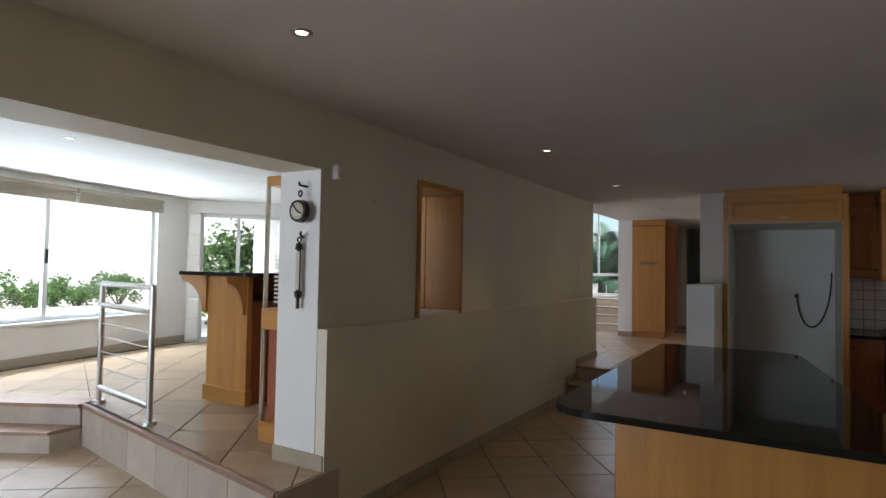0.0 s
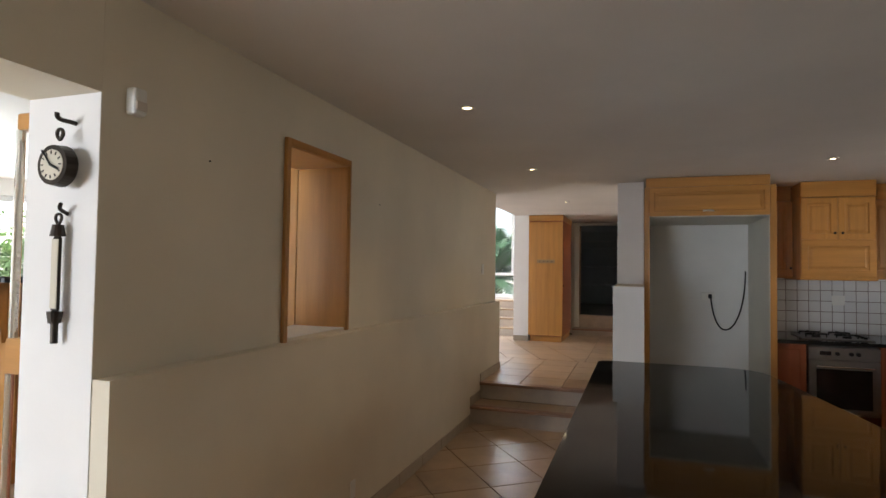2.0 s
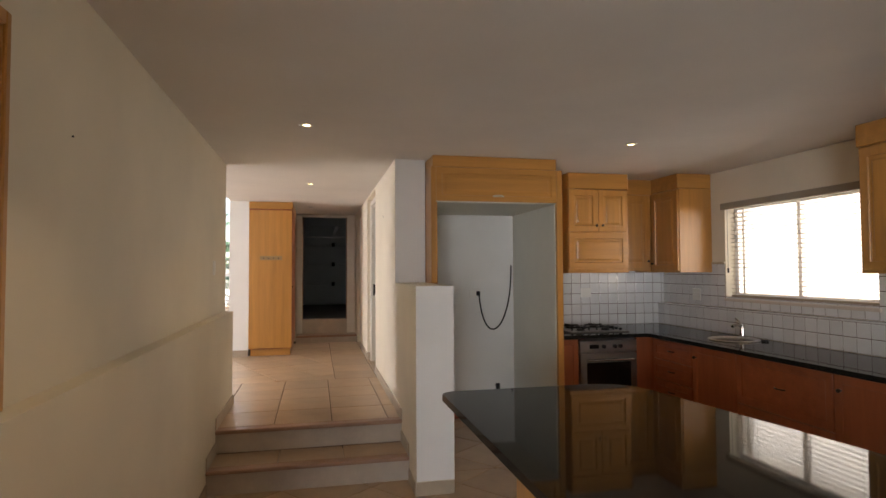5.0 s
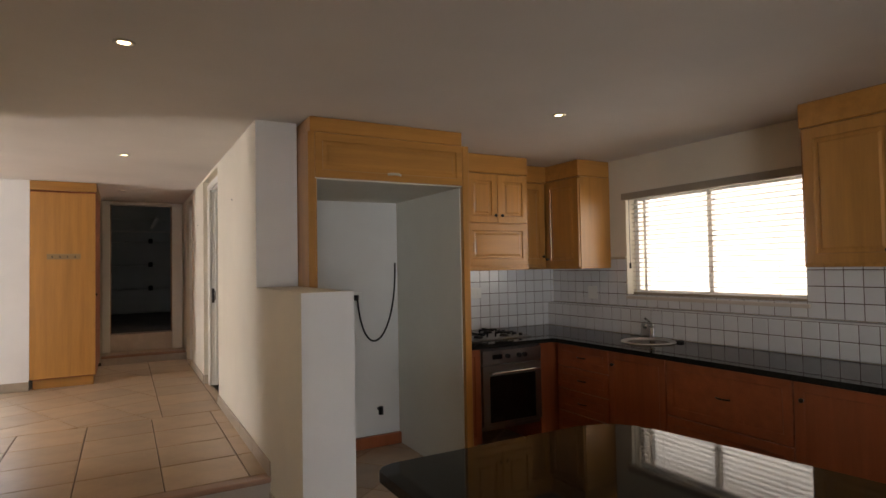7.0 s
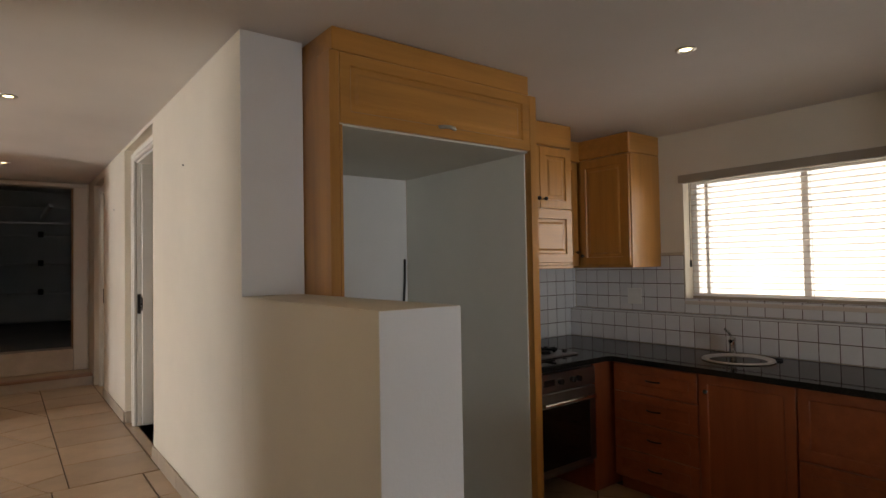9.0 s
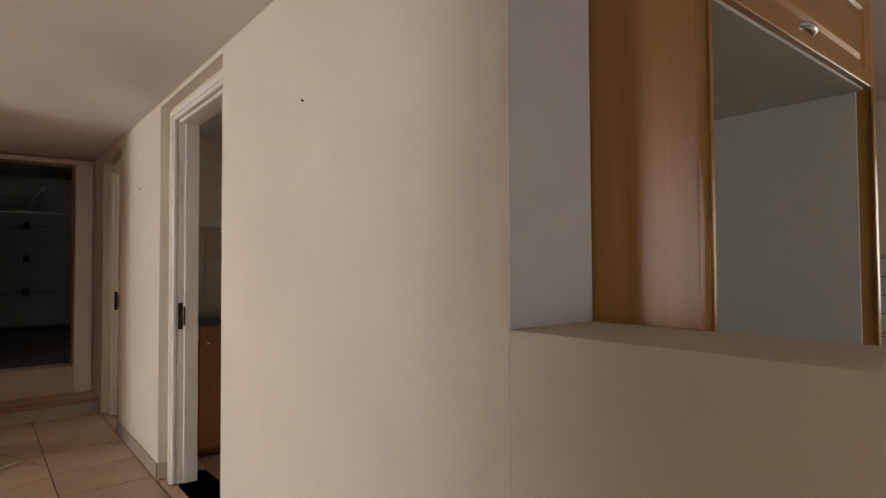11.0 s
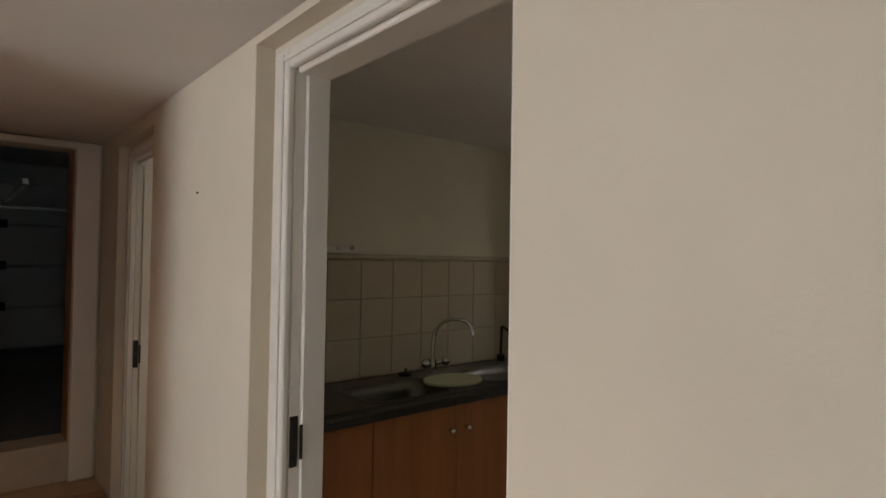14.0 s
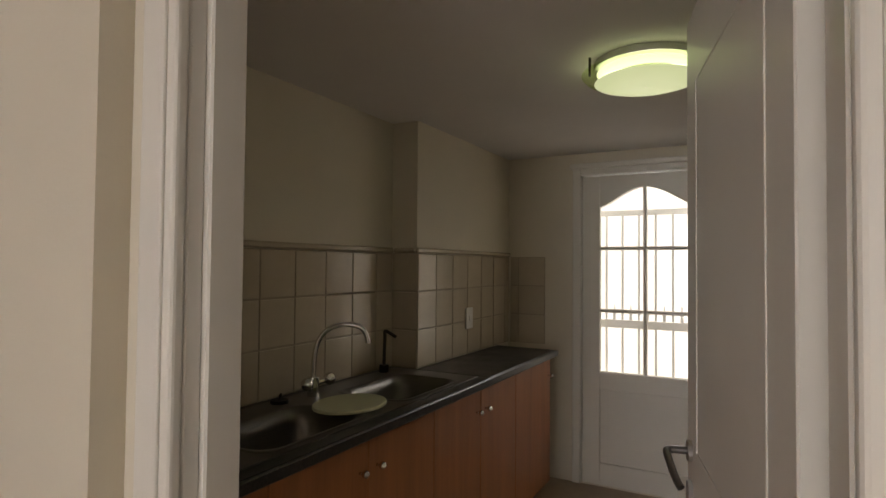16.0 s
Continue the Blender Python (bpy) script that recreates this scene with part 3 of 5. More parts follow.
for sy in (-1, 1):
    bm = bmesh.new()
    add_cyl(bm, (0.765, 0.02 * sy, 1.0), (0.765, 0.03 * sy, 1.0), 0.026)
    add_cyl(bm, (0.765, 0.02 * sy, 0.9), (0.765, 0.03 * sy, 0.9), 0.026)
    bm_ob("rose", bm, STEEL, leaf)
    hp = [(0.765, 0.03, 1.0), (0.765, 0.06, 1.0), (0.765, 0.078, 1.0), (0.74, 0.082, 1.0), (0.7, 0.078, 0.985), (0.67, 0.068, 0.955), (0.655, 0.06, 0.945)]
    tube("handle", [Vector((x, y * sy, z)) + Vector(leaf.location) for x, y, z in hp], 0.0095, OVENSTEEL, leaf)
leaf.rotation_euler = (0, 0, radians(14))

# niche lining
ni = thing("serving_hatch", (-1.83, 4.0, 1.235), "golden maple lined serving hatch with a slim frame", "hatch")
box("sill", -2.02, -1.668, 3.69, 4.32, 1.2355, 1.239, WHITE, 0, ni)
box("side", -2.02, -1.655, 3.672, 3.69, 1.237, 2.273, MAPLE, 0.001, ni)
box("side", -2.02, -1.655, 4.32, 4.338, 1.237, 2.273, MAPLE, 0.001, ni)
box("top", -2.02, -1.655, 3.69, 4.32, 2.255, 2.273, MAPLE_H, 0.001, ni)
box("trim", -1.669, -1.645, 3.645, 3.68, 1.205, 2.3, MAPLE, 0.003, ni)
box("trim", -1.669, -1.645, 4.325, 4.35, 1.222, 2.3, MAPLE, 0.003, ni)
box("trim", -1.669, -1.645, 3.681, 4.324, 2.26, 2.3, MAPLE_Y, 0.003, ni)

# ---- kitchen ----
isl = thing("kitchen_island", (0.4, 4.1, 0), "maple kitchen island with a polished black granite top", "kitchen island")
def splay(x, y):
    """The island widens towards its near end."""
    return (x + (5.57 - y) * 0.15 * max(0.0, x + 0.19) / 1.07, y)


prism("worktop", [splay(x, y) for x, y in rounded(-0.19, 0.88, 2.6, 5.57, (0.16, 0.1, 0.2, 0.06))], 0.915, 0.95, GRANITE, isl, 0.008, 3)
box("body", 0.12, 0.78, 2.82, 5.2, 0.08, 0.914, CHERRY, 0.004, isl)
box("end_panel", 0.1, 1.16, 2.78, 2.82, 0.0, 0.914, MAPLE, 0.004, isl)
box("side_panel", 0.098, 0.12, 2.821, 5.2, 0.0, 0.914, MAPLE, 0.004, isl)
for i in range(4):
    fr_ = put_panel(isl, 0.781, 2.84 + i * 0.59, 0.12, 0.57, 0.77, "-y", CHERRY)
    fr_.matrix_basis = pose(0.381, 2.84 + i * 0.59 - 4.1, 0.12, 0, 0, 90)

fe = thing("fridge_housing", (0.76, 8.1, 0), "maple fridge housing with a flap cupboard, empty inside", "cabinet")
box("side", 0.145, 0.19, 7.46, 8.795, 0, 2.5, MAPLE, 0.003, fe)
box("side", 1.32, 1.372, 7.46, 8.795, 0, 2.5, MAPLE, 0.003, fe)
box("lining", 0.191, 0.2, 7.5, 8.64, 0.0, 2.19, NICHE, 0.001, fe)
box("lining", 1.31, 1.319, 7.5, 8.64, 0.0, 2.19, NICHE, 0.001, fe)
box("back", 0.201, 1.309, 8.64, 8.66, 0.1, 2.19, NICHEBACK, 0.001, fe)
box("shelf", 0.192, 1.318, 7.48, 8.795, 2.191, 2.21, NICHE, 0.001, fe)
box("plinth", 0.2, 1.31, 8.6, 8.638, 0.0, 0.1, CHERRY, 0.002, fe)
box("carcass", 0.192, 1.318, 7.5, 8.79, 2.211, 2.49, MAPLE_H, 0.002, fe)
fl = put_panel(fe, 0.192, 7.484, 2.2, 1.126, 0.298, "-y", MAPLE_H, 0.024, 0.05, "flap")
box("cornice", 0.16, 1.318, 7.464, 8.795, 2.501, C - 0.004, MAPLE_H, 0.003, fe)
for x0, x1 in ((0.186, 0.198), (1.312, 1.324)):
    box("edge_strip", x0, x1, 7.452, 7.459, 0.1, 2.19, MAPLE, 0.001, fe)
tube("handle", [(0.71, 7.478, 2.245), (0.71, 7.455, 2.25), (0.76, 7.44, 2.252), (0.81, 7.455, 2.25), (0.81, 7.478, 2.245)], 0.009, STEEL, fe)
sk = thing("wall_socket", (0.87, 8.638, 1.335), "white double socket on the fridge recess wall", "socket")
box("plate", 0.8, 0.945, 8.628, 8.639, 1.29, 1.38, PLASTIC, 0.003, sk)
box("plug", 0.875, 0.915, 8.6, 8.628, 1.31, 1.36, BLACK, 0.006, sk)
tagged(tube("power_cable", [(0.9, 8.602, 1.325), (0.91, 8.6, 1.2), (0.95, 8.6, 1.02), (1.04, 8.6, 0.92), (1.15, 8.6, 0.98), (1.24, 8.6, 1.22), (1.27, 8.61, 1.45), (1.275, 8.62, 1.64)], 0.008, BLACK), "black power cable hanging in a loop", "cable")
wp = thing("water_valve", (1.1, 8.635, 0.33), "small dark water valve on the recess wall", "valve")
cyl("stem", (1.1, 8.64, 0.33), (1.1, 8.57, 0.33), 0.014, BRONZE, wp)
cyl("knob", (1.1, 8.58, 0.36), (1.1, 8.58, 0.29), 0.022, BLACK, wp)


def knob(parent, x, y, z, face, mat):
    o = Vector((x, y, z))
    n = Vector((0, -1, 0)) if face == "-y" else Vector((-1, 0, 0))
    bm = bmesh.new()
    c = o - Vector(parent.location)
    add_cyl(bm, c, c + n * 0.018, 0.005, n=10)
    bmesh.ops.create_uvsphere(bm, u_segments=12, v_segments=8, radius=0.014, matrix=Matrix.Translation(c + n * 0.026))
    return bm_ob("knob", bm, mat, parent, smooth=True)


# wall cupboards
hc = thing("wall_cupboard", (2.05, 8.4, 1.56), "maple cupboard above the cooker with two doors and a flap", "cupboard", "wall cupboards")
box("body", 1.72, 2.4, 8.1, 8.795, 1.58, 2.43, MAPLE, 0.003, hc)
put_panel(hc, 1.725, 8.1, 1.985, 0.333, 0.44, "-y", MAPLE)
put_panel(hc, 2.062, 8.1, 1.985, 0.333, 0.44, "-y", MAPLE)
put_panel(hc, 1.725, 8.1, 1.6, 0.67, 0.375, "-y", MAPLE_H, name="flap")
knob(hc, 2.025, 8.08, 2.05, "-y", BRONZE)
knob(hc, 2.095, 8.08, 2.05, "-y", BRONZE)
box("pelmet", 1.712, 2.408, 8.085, 8.79, 1.555, 1.58, MAPLE_H, 0.004, hc)
box("cornice", 1.716, 2.404, 8.076, 8.79, 2.432, C - 0.004, MAPLE_H, 0.008, hc)
cc = thing("wall_cupboard", (2.65, 8.6, 1.56), "maple corner cupboard with a tall door", "cupboard", "wall cupboards")
box("body", 2.402, 2.88, 8.42, 8.795, 1.57, 2.43, MAPLE, 0.003, cc)
put_panel(cc, 2.43, 8.42, 1.6, 0.42, 0.82, "-y", MAPLE)
box("cornice", 2.421, 2.9, 8.397, 8.795, 2.43, C - 0.004, MAPLE_H, 0.008, cc)
knob(cc, 2.82, 8.4, 1.68, "-y", BRONZE)
lc = thing("wall_cupboard", (1.55, 8.6, 1.56), "narrow maple wall cupboard beside the fridge housing", "cupboard", "wall cupboards")
box("body", 1.374, 1.718, 8.42, 8.795, 1.57, 2.43, MAPLE, 0.003, lc)
put_panel(lc, 1.38, 8.42, 1.6, 0.335, 0.82, "-y", MAPLE)
knob(lc, 1.69, 8.4, 1.68, "-y", BRONZE)
box("cornice", 1.374, 1.698, 8.39, 8.795, 2.43, C - 0.004, MAPLE_H, 0.008, lc)
rc = thing("wall_cupboard", (3.08, 8.3, 1.56), "maple wall cupboard beside the window", "cupboard", "wall cupboards")
box("body", 2.9, 3.288, 7.92, 8.795, 1.553, 2.44, MAPLE, 0.003, rc)
put_panel(rc, 2.9, 8.4, 1.575, 0.47, 0.85, "-x", MAPLE)
box("cornice", 2.878, 3.288, 7.916, 8.795, 2.442, C - 0.004, MAPLE_H, 0.008, rc)
knob(rc, 2.875, 8.36, 1.65, "-x", BRONZE)
sc_ = thing("wall_cupboard", (3.08, 5.3, 1.56), "maple wall cupboard with a framed door by the blind", "cupboard", "wall cupboards")
box("body", 2.91, 3.288, 4.3, 5.88, 1.553, 2.44, MAPLE, 0.003, sc_)
for i in range(3):
    put_panel(sc_, 2.91, 5.86 - i * 0.53, 1.575, 0.52, 0.85, "-x", MAPLE)
    knob(sc_, 2.885, 5.4 - i * 0.53, 1.65, "-x", BRONZE)
box("cornice", 2.888, 3.288, 4.298, 5.884, 2.442, C - 0.004, MAPLE_H, 0.008, sc_)

# base units
ct = thing("worktop", (2.9, 7.0, 0.9), "polished black granite worktop along two walls", "worktop")
prism("slab", [(1.374, 7.84), (2.44, 7.84), (2.47, 7.81), (2.47, 3.2), (3.2, 3.2), (3.2, 8.796), (1.374, 8.796)], 0.903, 0.94, GRANITE, ct, 0.006)


def base_unit(label, x0, x1, y0, y1, face, fronts):
    u = thing("base_cupboard", ((x0 + x1) / 2, (y0 + y1) / 2, 0), label, "cupboard", "kitchen base cupboards")
    box("body", x0, x1, y0, y1, 0.1, 0.902, CHERRY, 0.002, u)
    if face == "-x":
        box("plinth", x0 + 0.06, x1, y0, y1, 0, 0.1, CHERRY_H, 0.001, u)
        for z0, z1, k in fronts:
            put_panel(u, x0, y1 - 0.004, z0, y1 - y0 - 0.008, z1 - z0, "-x", CHERRY_H if k else CHERRY, 0.02, 0.055, "drawer" if k else "door")
            if k:
                tube("handle", [(x0 - 0.02, (y0 + y1) / 2 + 0.05, (z0 + z1) / 2), (x0 - 0.045, (y0 + y1) / 2 + 0.03, (z0 + z1) / 2), (x0 - 0.045, (y0 + y1) / 2 - 0.03, (z0 + z1) / 2), (x0 - 0.02, (y0 + y1) / 2 - 0.05, (z0 + z1) / 2)], 0.006, BRONZE, u)
            else:
                knob(u, x0 - 0.02, y1 - 0.06, z1 - 0.1, "-x", BRONZE)
    else:
        box("plinth", x0, x1, y0 + 0.06, y1, 0, 0.1, CHERRY_H, 0.001, u)
        for z0, z1, k in fronts:
            put_panel(u, x0 + 0.004, y0, z0, x1 - x0 - 0.008, z1 - z0, "-y", CHERRY, 0.02, 0.055, "door")
            knob(u, x0 + 0.06, y0 - 0.02, z1 - 0.1, "-y", BRONZE)
    return u


D4 = [(0.11 + i * 0.197, 0.3 + i * 0.197, 1) for i in range(4)]
D2 = [(0.11, 0.5, 1), (0.51, 0.895, 1)]
D1 = [(0.11, 0.895, 0)]
base_unit("reddish wooden drawer unit with four drawers", 2.53, 3.28, 7.22, 7.84, "-x", D4)
base_unit("reddish wooden sink cupboard with one door", 2.53, 3.28, 6.66, 7.218, "-x", D1)
base_unit("reddish wooden unit with two deep drawers", 2.53, 3.28, 5.76, 6.658, "-x", D2)
base_unit("reddish wooden base cupboard with a wide door", 2.53, 3.28, 4.9, 5.758, "-x", D1)
base_unit("narrow reddish wooden cupboard beside the oven", 1.375, 1.72, 7.9, 8.79, "-y", D1)
box("end_unit_filler", 2.36, 3.28, 7.9, 8.79, 0.0, 0.902, CHERRY, 0.003)
tagged(bpy.data.objects["end_unit_filler"], "plain reddish wooden corner unit under the worktop", "cupboard", "kitchen base cupboards")
orack = thing("wine_rack", (2.9, 4.6, 0), "open reddish wooden rack at the end of the worktop", "rack")
for z in (0.1, 0.36, 0.62, 0.88):
    box("shelf", 2.53, 3.28, 4.3, 4.898, z, z + 0.02, CHERRY_H, 0.002, orack)
for y in (4.3, 4.6, 4.878):
    box("upright", 2.531, 3.279, y, y + 0.02, 0.0, 0.88, CHERRY, 0.002, orack)

ov = thing("oven", (2.04, 8.2, 0.3), "stainless steel built-in oven with a black glass door", "oven")
box("body", 1.73, 2.35, 7.9, 8.5, 0.2, 0.89, OVENSTEEL, 0.004, ov)
box("control_panel", 1.73, 2.35, 7.872, 7.899, 0.76, 0.88, OVENSTEEL, 0.004, ov)
box("door", 1.73, 2.35, 7.872, 7.899, 0.24, 0.75, OVENSTEEL, 0.005, ov)
box("door_glass", 1.8, 2.28, 7.866, 7.873, 0.27, 0.66, OVENGLASS, 0.002, ov)
cyl("handle", (1.79, 7.83, 0.69), (2.29, 7.83, 0.69), 0.012, CHROME, ov)
for x in (1.8, 2.28):
    cyl("handle_post", (x, 7.83, 0.69), (x, 7.873, 0.69), 0.008, CHROME, ov)
for x in (1.98, 2.1, 2.16):
    cyl("dial", (x, 7.872, 0.82), (x, 7.845, 0.82), 0.019, BLACK, ov)
box("clock", 1.83, 1.93, 7.868, 7.874, 0.8, 0.84, OVENGLASS, 0.001, ov)
hob = thing("gas_hob", (2.04, 8.3, 0.94), "steel gas hob with black cast-iron pan supports", "hob")
box("plate", 1.72, 2.36, 8.02, 8.55, 0.941, 0.952, OVENSTEEL, 0.004, hob)
for x in (1.87, 2.15):
    for y in (8.15, 8.42):
        cyl("burner", (x, y, 0.952), (x, y, 0.972), 0.045, IRON, hob, 0.035)
        bm = bmesh.new()
        o = hob.location
        for k in range(4):
            an = math.pi / 4 + k * math.pi / 2
            px, py = x - o.x, y - o.y
            add_box(bm, px - 0.006 if k % 2 else px - 0.1, px + 0.006 if k % 2 else px + 0.1, py - 0.1 if k % 2 else py - 0.006, py + 0.1 if k % 2 else py + 0.006, 0.038 + 0.001 * k, 0.05 + 0.001 * k)
        for sx in (-1, 1):
            for sy in (-1, 1):
                add_box(bm, px + sx * 0.095 - 0.005, px + sx * 0.095 + 0.005, py - 0.006 + sy * 0.0, py + 0.006, 0.011, 0.04)
        bm_ob("pan_support", bm, IRON, hob)
for i in range(4):
    cyl("knob", (2.3, 8.1 + i * 0.09, 0.952), (2.3, 8.1 + i * 0.09, 0.975), 0.016, BLACK, hob)

sink = thing("round_sink", (2.9, 7.15, 0.94), "round stainless steel sink set in granite", "sink")


def bowl(name, c, rx, ry, depth, mat, parent, rim=0.025, n=28, lip=0.006):
    o = Vector(c) - Vector(parent.location)
    verts, faces = [], []
    prof = [(1 + rim / rx, 0.0), (1 + rim / rx * 0.8, lip), (1.0, lip * 0.8), (0.96, -depth * 0.25), (0.9, -depth * 0.75), (0.75, -depth), (0.1, -depth * 1.03)]
    for s, z in prof:
        for k in range(n):
            an = 2 * math.pi * k / n
            verts.append((o.x + rx * s * math.cos(an), o.y + ry * s * math.sin(an), o.z + z))
    for r in range(len(prof) - 1):
        for k in range(n):
            faces.append((r * n + k, r * n + (k + 1) % n, (r + 1) * n + (k + 1) % n, (r + 1) * n + k))
    faces.append([(len(prof) - 1) * n + k for k in range(n)])
    return mesh_ob(name, verts, faces, mat, True, parent)


bowl("bowl", (2.9, 7.15, 0.9445), 0.19, 0.19, 0.006, STEEL, sink, 0.03, lip=0.008)
tap = thing("mixer_tap", (3.1, 7.28, 0.94), "chrome single-lever kitchen mixer tap", "tap")
cyl("body", (3.1, 7.28, 0.941), (3.1, 7.28, 1.06), 0.024, CHROME, tap, 0.021)
tube("spout", [(3.1, 7.28, 1.04), (3.05, 7.26, 1.07), (2.98, 7.23, 1.075), (2.94, 7.215, 1.055)], 0.014, CHROME, tap)
tube("lever", [(3.1, 7.28, 1.06), (3.09, 7.285, 1.085), (3.04, 7.3, 1.12)], 0.009, CHROME, tap)
plug = thing("sink_plug", (3.08, 6.98, 0.94), "small dark sink plug lying on the worktop", "plug")
cyl("disc", (3.08, 6.98, 0.941), (3.08, 6.98, 0.956), 0.03, BLACK, plug)

# kitchen window and blind
kw = thing("window_kitchen", (3.42, 6.88, 1.29), "white aluminium sliding window over the sink", "window", kind="structure")
for y0, y1, z0, z1 in ((6.052, 6.1, 1.292, 2.238), (7.67, 7.718, 1.292, 2.238), (6.1, 7.67, 1.292, 1.34), (6.1, 7.67, 2.19, 2.238), (6.885, 6.93, 1.34, 2.19), (7.58, 7.61, 1.34, 2.19)):
    box("frame", 3.4, 3.45, y0, y1, z0, z1, ALU, 0.003, kw)
gl = box("pane", 3.42, 3.425, 6.1, 7.67, 1.34, 2.19, GLASS, 0, kw)
gl.visible_shadow = False
box("sill", 3.26, 3.4, 6.052, 7.718, 1.262, 1.289, SLAT, 0.004, kw)
vb = thing("venetian_blind", (3.33, 6.88, 1.3), "cream venetian blind, lowered with slats open", "blind")
box("headrail", 3.25, 3.31, 6.03, 7.74, 2.2, 2.262, TAUPE, 0.004, vb)
slat_me = None
for i in range(20):
    z = 1.345 + i * 0.0425
    if slat_me is None:
        bm = bmesh.new()
        add_box(bm, -0.025, 0.025, -0.8, 0.8, -0.0016, 0.0016)
        s0 = bm_ob("slat", bm, SLAT, vb)
        slat_me = s0.data
    else:
        s0 = new("slat", slat_me)
        s0.parent = vb
    s0.matrix_basis = pose(0.015, 0, z - 1.3, 0, 6, 0)
box("bottom_rail", 3.318, 3.368, 6.08, 7.68, 1.305, 1.325, TAUPE, 0.004, vb)
for y in (6.3, 6.85, 7.4):
    cyl("cord", (3.345, y, 1.32), (3.345, y, 2.2), 0.0018, SLAT, vb, n=6)
tube("pull_cord", [(3.27, 7.66, 2.2), (3.268, 7.66, 1.8), (3.27, 7.66, 1.55)], 0.002, BLACK, vb)
cyl("cord_toggle", (3.27, 7.66, 1.55), (3.27, 7.66, 1.6), 0.009, BLACK, vb)


def faceplate(name, x, y, z, face, label, w=0.11, h=0.11, rock=2):
    p = thing(name, (x, y, z), label, "switch")
    sx = face in ("-x", "+x")
    sg = -1 if face[0] == "-" else 1
    def bb(nm, a0, a1, z0, z1, d0, d1, mat, bv=0.002):
        if sx:
            box(nm, x + sg * d0, x + sg * d1, y + a0, y + a1, z + z0, z + z1, mat, bv, p)
        else:
            box(nm, x + a0, x + a1, y + sg * d0, y + sg * d1, z + z0, z + z1, mat, bv, p)
    bb("plate", -w / 2, w / 2, -h / 2, h / 2, 0, 0.01, PLASTIC, 0.003)
    for i in range(rock):
        c = (i - (rock - 1) / 2) * w * 0.4
        bb("rocker", c - 0.012, c + 0.012, -0.02, 0.02, 0.01, 0.014, PLASTIC)
    return p


faceplate("double_socket", 2.25, 8.786, 1.32, "-y", "white wall socket on white tiles", 0.13, 0.11)
faceplate("double_socket", 3.27, 8.16, 1.31, "-x", "white wall socket on beige tiles", 0.13, 0.13)
faceplate("light_switch", -1.67, 7.68, 1.62, "+x", "white light switch on the cream wall", 0.08, 0.12, 1)
faceplate("light_switch", -0.165, 13.078, 1.66, "-y", "white light switch beside the garage doorway", 0.05, 0.12, 1)
faceplate("double_socket", -1.59, 4.33, 0.24, "+x", "white low socket on the cream wall", 0.06, 0.11, 1)
faceplate("double_socket", 2.5, 11.185, 1.495, "-y", "white socket above the utility counter", 0.09, 0.13, 1)

for y, z in ((3.1, 2.07), (4.82, 2.07)):
    tagged(cyl("wall_plug_hole", (-1.672, y, z), (-1.664, y, z), 0.0038, BLACK, n=10), "small dark screw in the cream wall", "screw", "wall screws")
for y, z in ((8.672, 2.17), (11.16, 2.14)):
    tagged(cyl("wall_plug_hole", (-0.134, y, z), (-0.142, y, z), 0.0038, BLACK, n=10), "small dark screw in the cream wall", "screw", "wall screws")

sens = thing("alarm_sensor", (-1.66, 2.66, 2.2), "white alarm sensor high on the cream wall", "alarm sensor")
box("body", -1.668, -1.62, 2.66, 2.72, 2.16, 2.26, PLASTIC, 0.012, sens, 3)
box("lens", -1.622, -1.616, 2.665, 2.715, 2.175, 2.21, SLAT, 0.004, sens)

# downlights
first = None
for x, y in ((-0.9, -0.9), (-0.95, 1.67), (-0.9, 4.42), (-0.9, 6.64), (-0.9, 9.4), (-0.92, 11.9), (1.66, 6.76), (1.66, 4.0), (1.66, 1.3)):
    if first is None:
        first = thing("downlight", (x, y, C), "small recessed ceiling downlight, switched on", "downlight", "ceiling downlights")
        bm = bmesh.new()
        n = 24
        pr = [(0.048, 0.0), (0.046, -0.006), (0.034, -0.007), (0.026, -0.001)]
        vs = [[bm.verts.new((r * math.cos(2 * math.pi * k / n), r * math.sin(2 * math.pi * k / n), z)) for k in range(n)] for r, z in pr]
        for p, q in zip(vs, vs[1:]):
            for k in range(n):
                bm.faces.new((p[k], p[(k + 1) % n], q[(k + 1) % n], q[k]))
        bm_ob("ring", bm, STEEL, first, smooth=True)
        bm = bmesh.new()
        bmesh.ops.create_circle(bm, cap_ends=True, segments=20, radius=0.026, matrix=Matrix.Translation((0, 0, -0.0015)))
        bm_ob("bulb", bm, BULB, first)
    else:
        copy_thing(first, pose(x, y, C))
    lp = new("downlight_glow", bpy.data.lights.new("downlight_glow", "SPOT"))
    lp.data.energy, lp.data.color, lp.data.spot_size, lp.data.spot_blend, lp.data.shadow_soft_size = 3.5, (1, 0.72, 0.42), radians(95), 0.6, 0.03
    lp.location = (x, y, C - 0.02)
copy_thing(first, pose(-4.4, 2.4, 2.66))

# ---- clock and thermometer on the pier ----
ck = thing("wall_clock", (-1.785, 2.54, 1.95), "round dark metal pocket-watch wall clock on a bracket", "clock")
bm = bmesh.new()
add_cyl(bm, (0, -0.015, 0), (0, -0.055, 0), 0.072, 0.068, 32)
bm_ob("case", bm, BRONZE, ck)
cyl("face", (-1.785, 2.486, 1.95), (-1.785, 2.4825, 1.95), 0.052, DIALFACE, ck, n=32)
bm = bmesh.new()
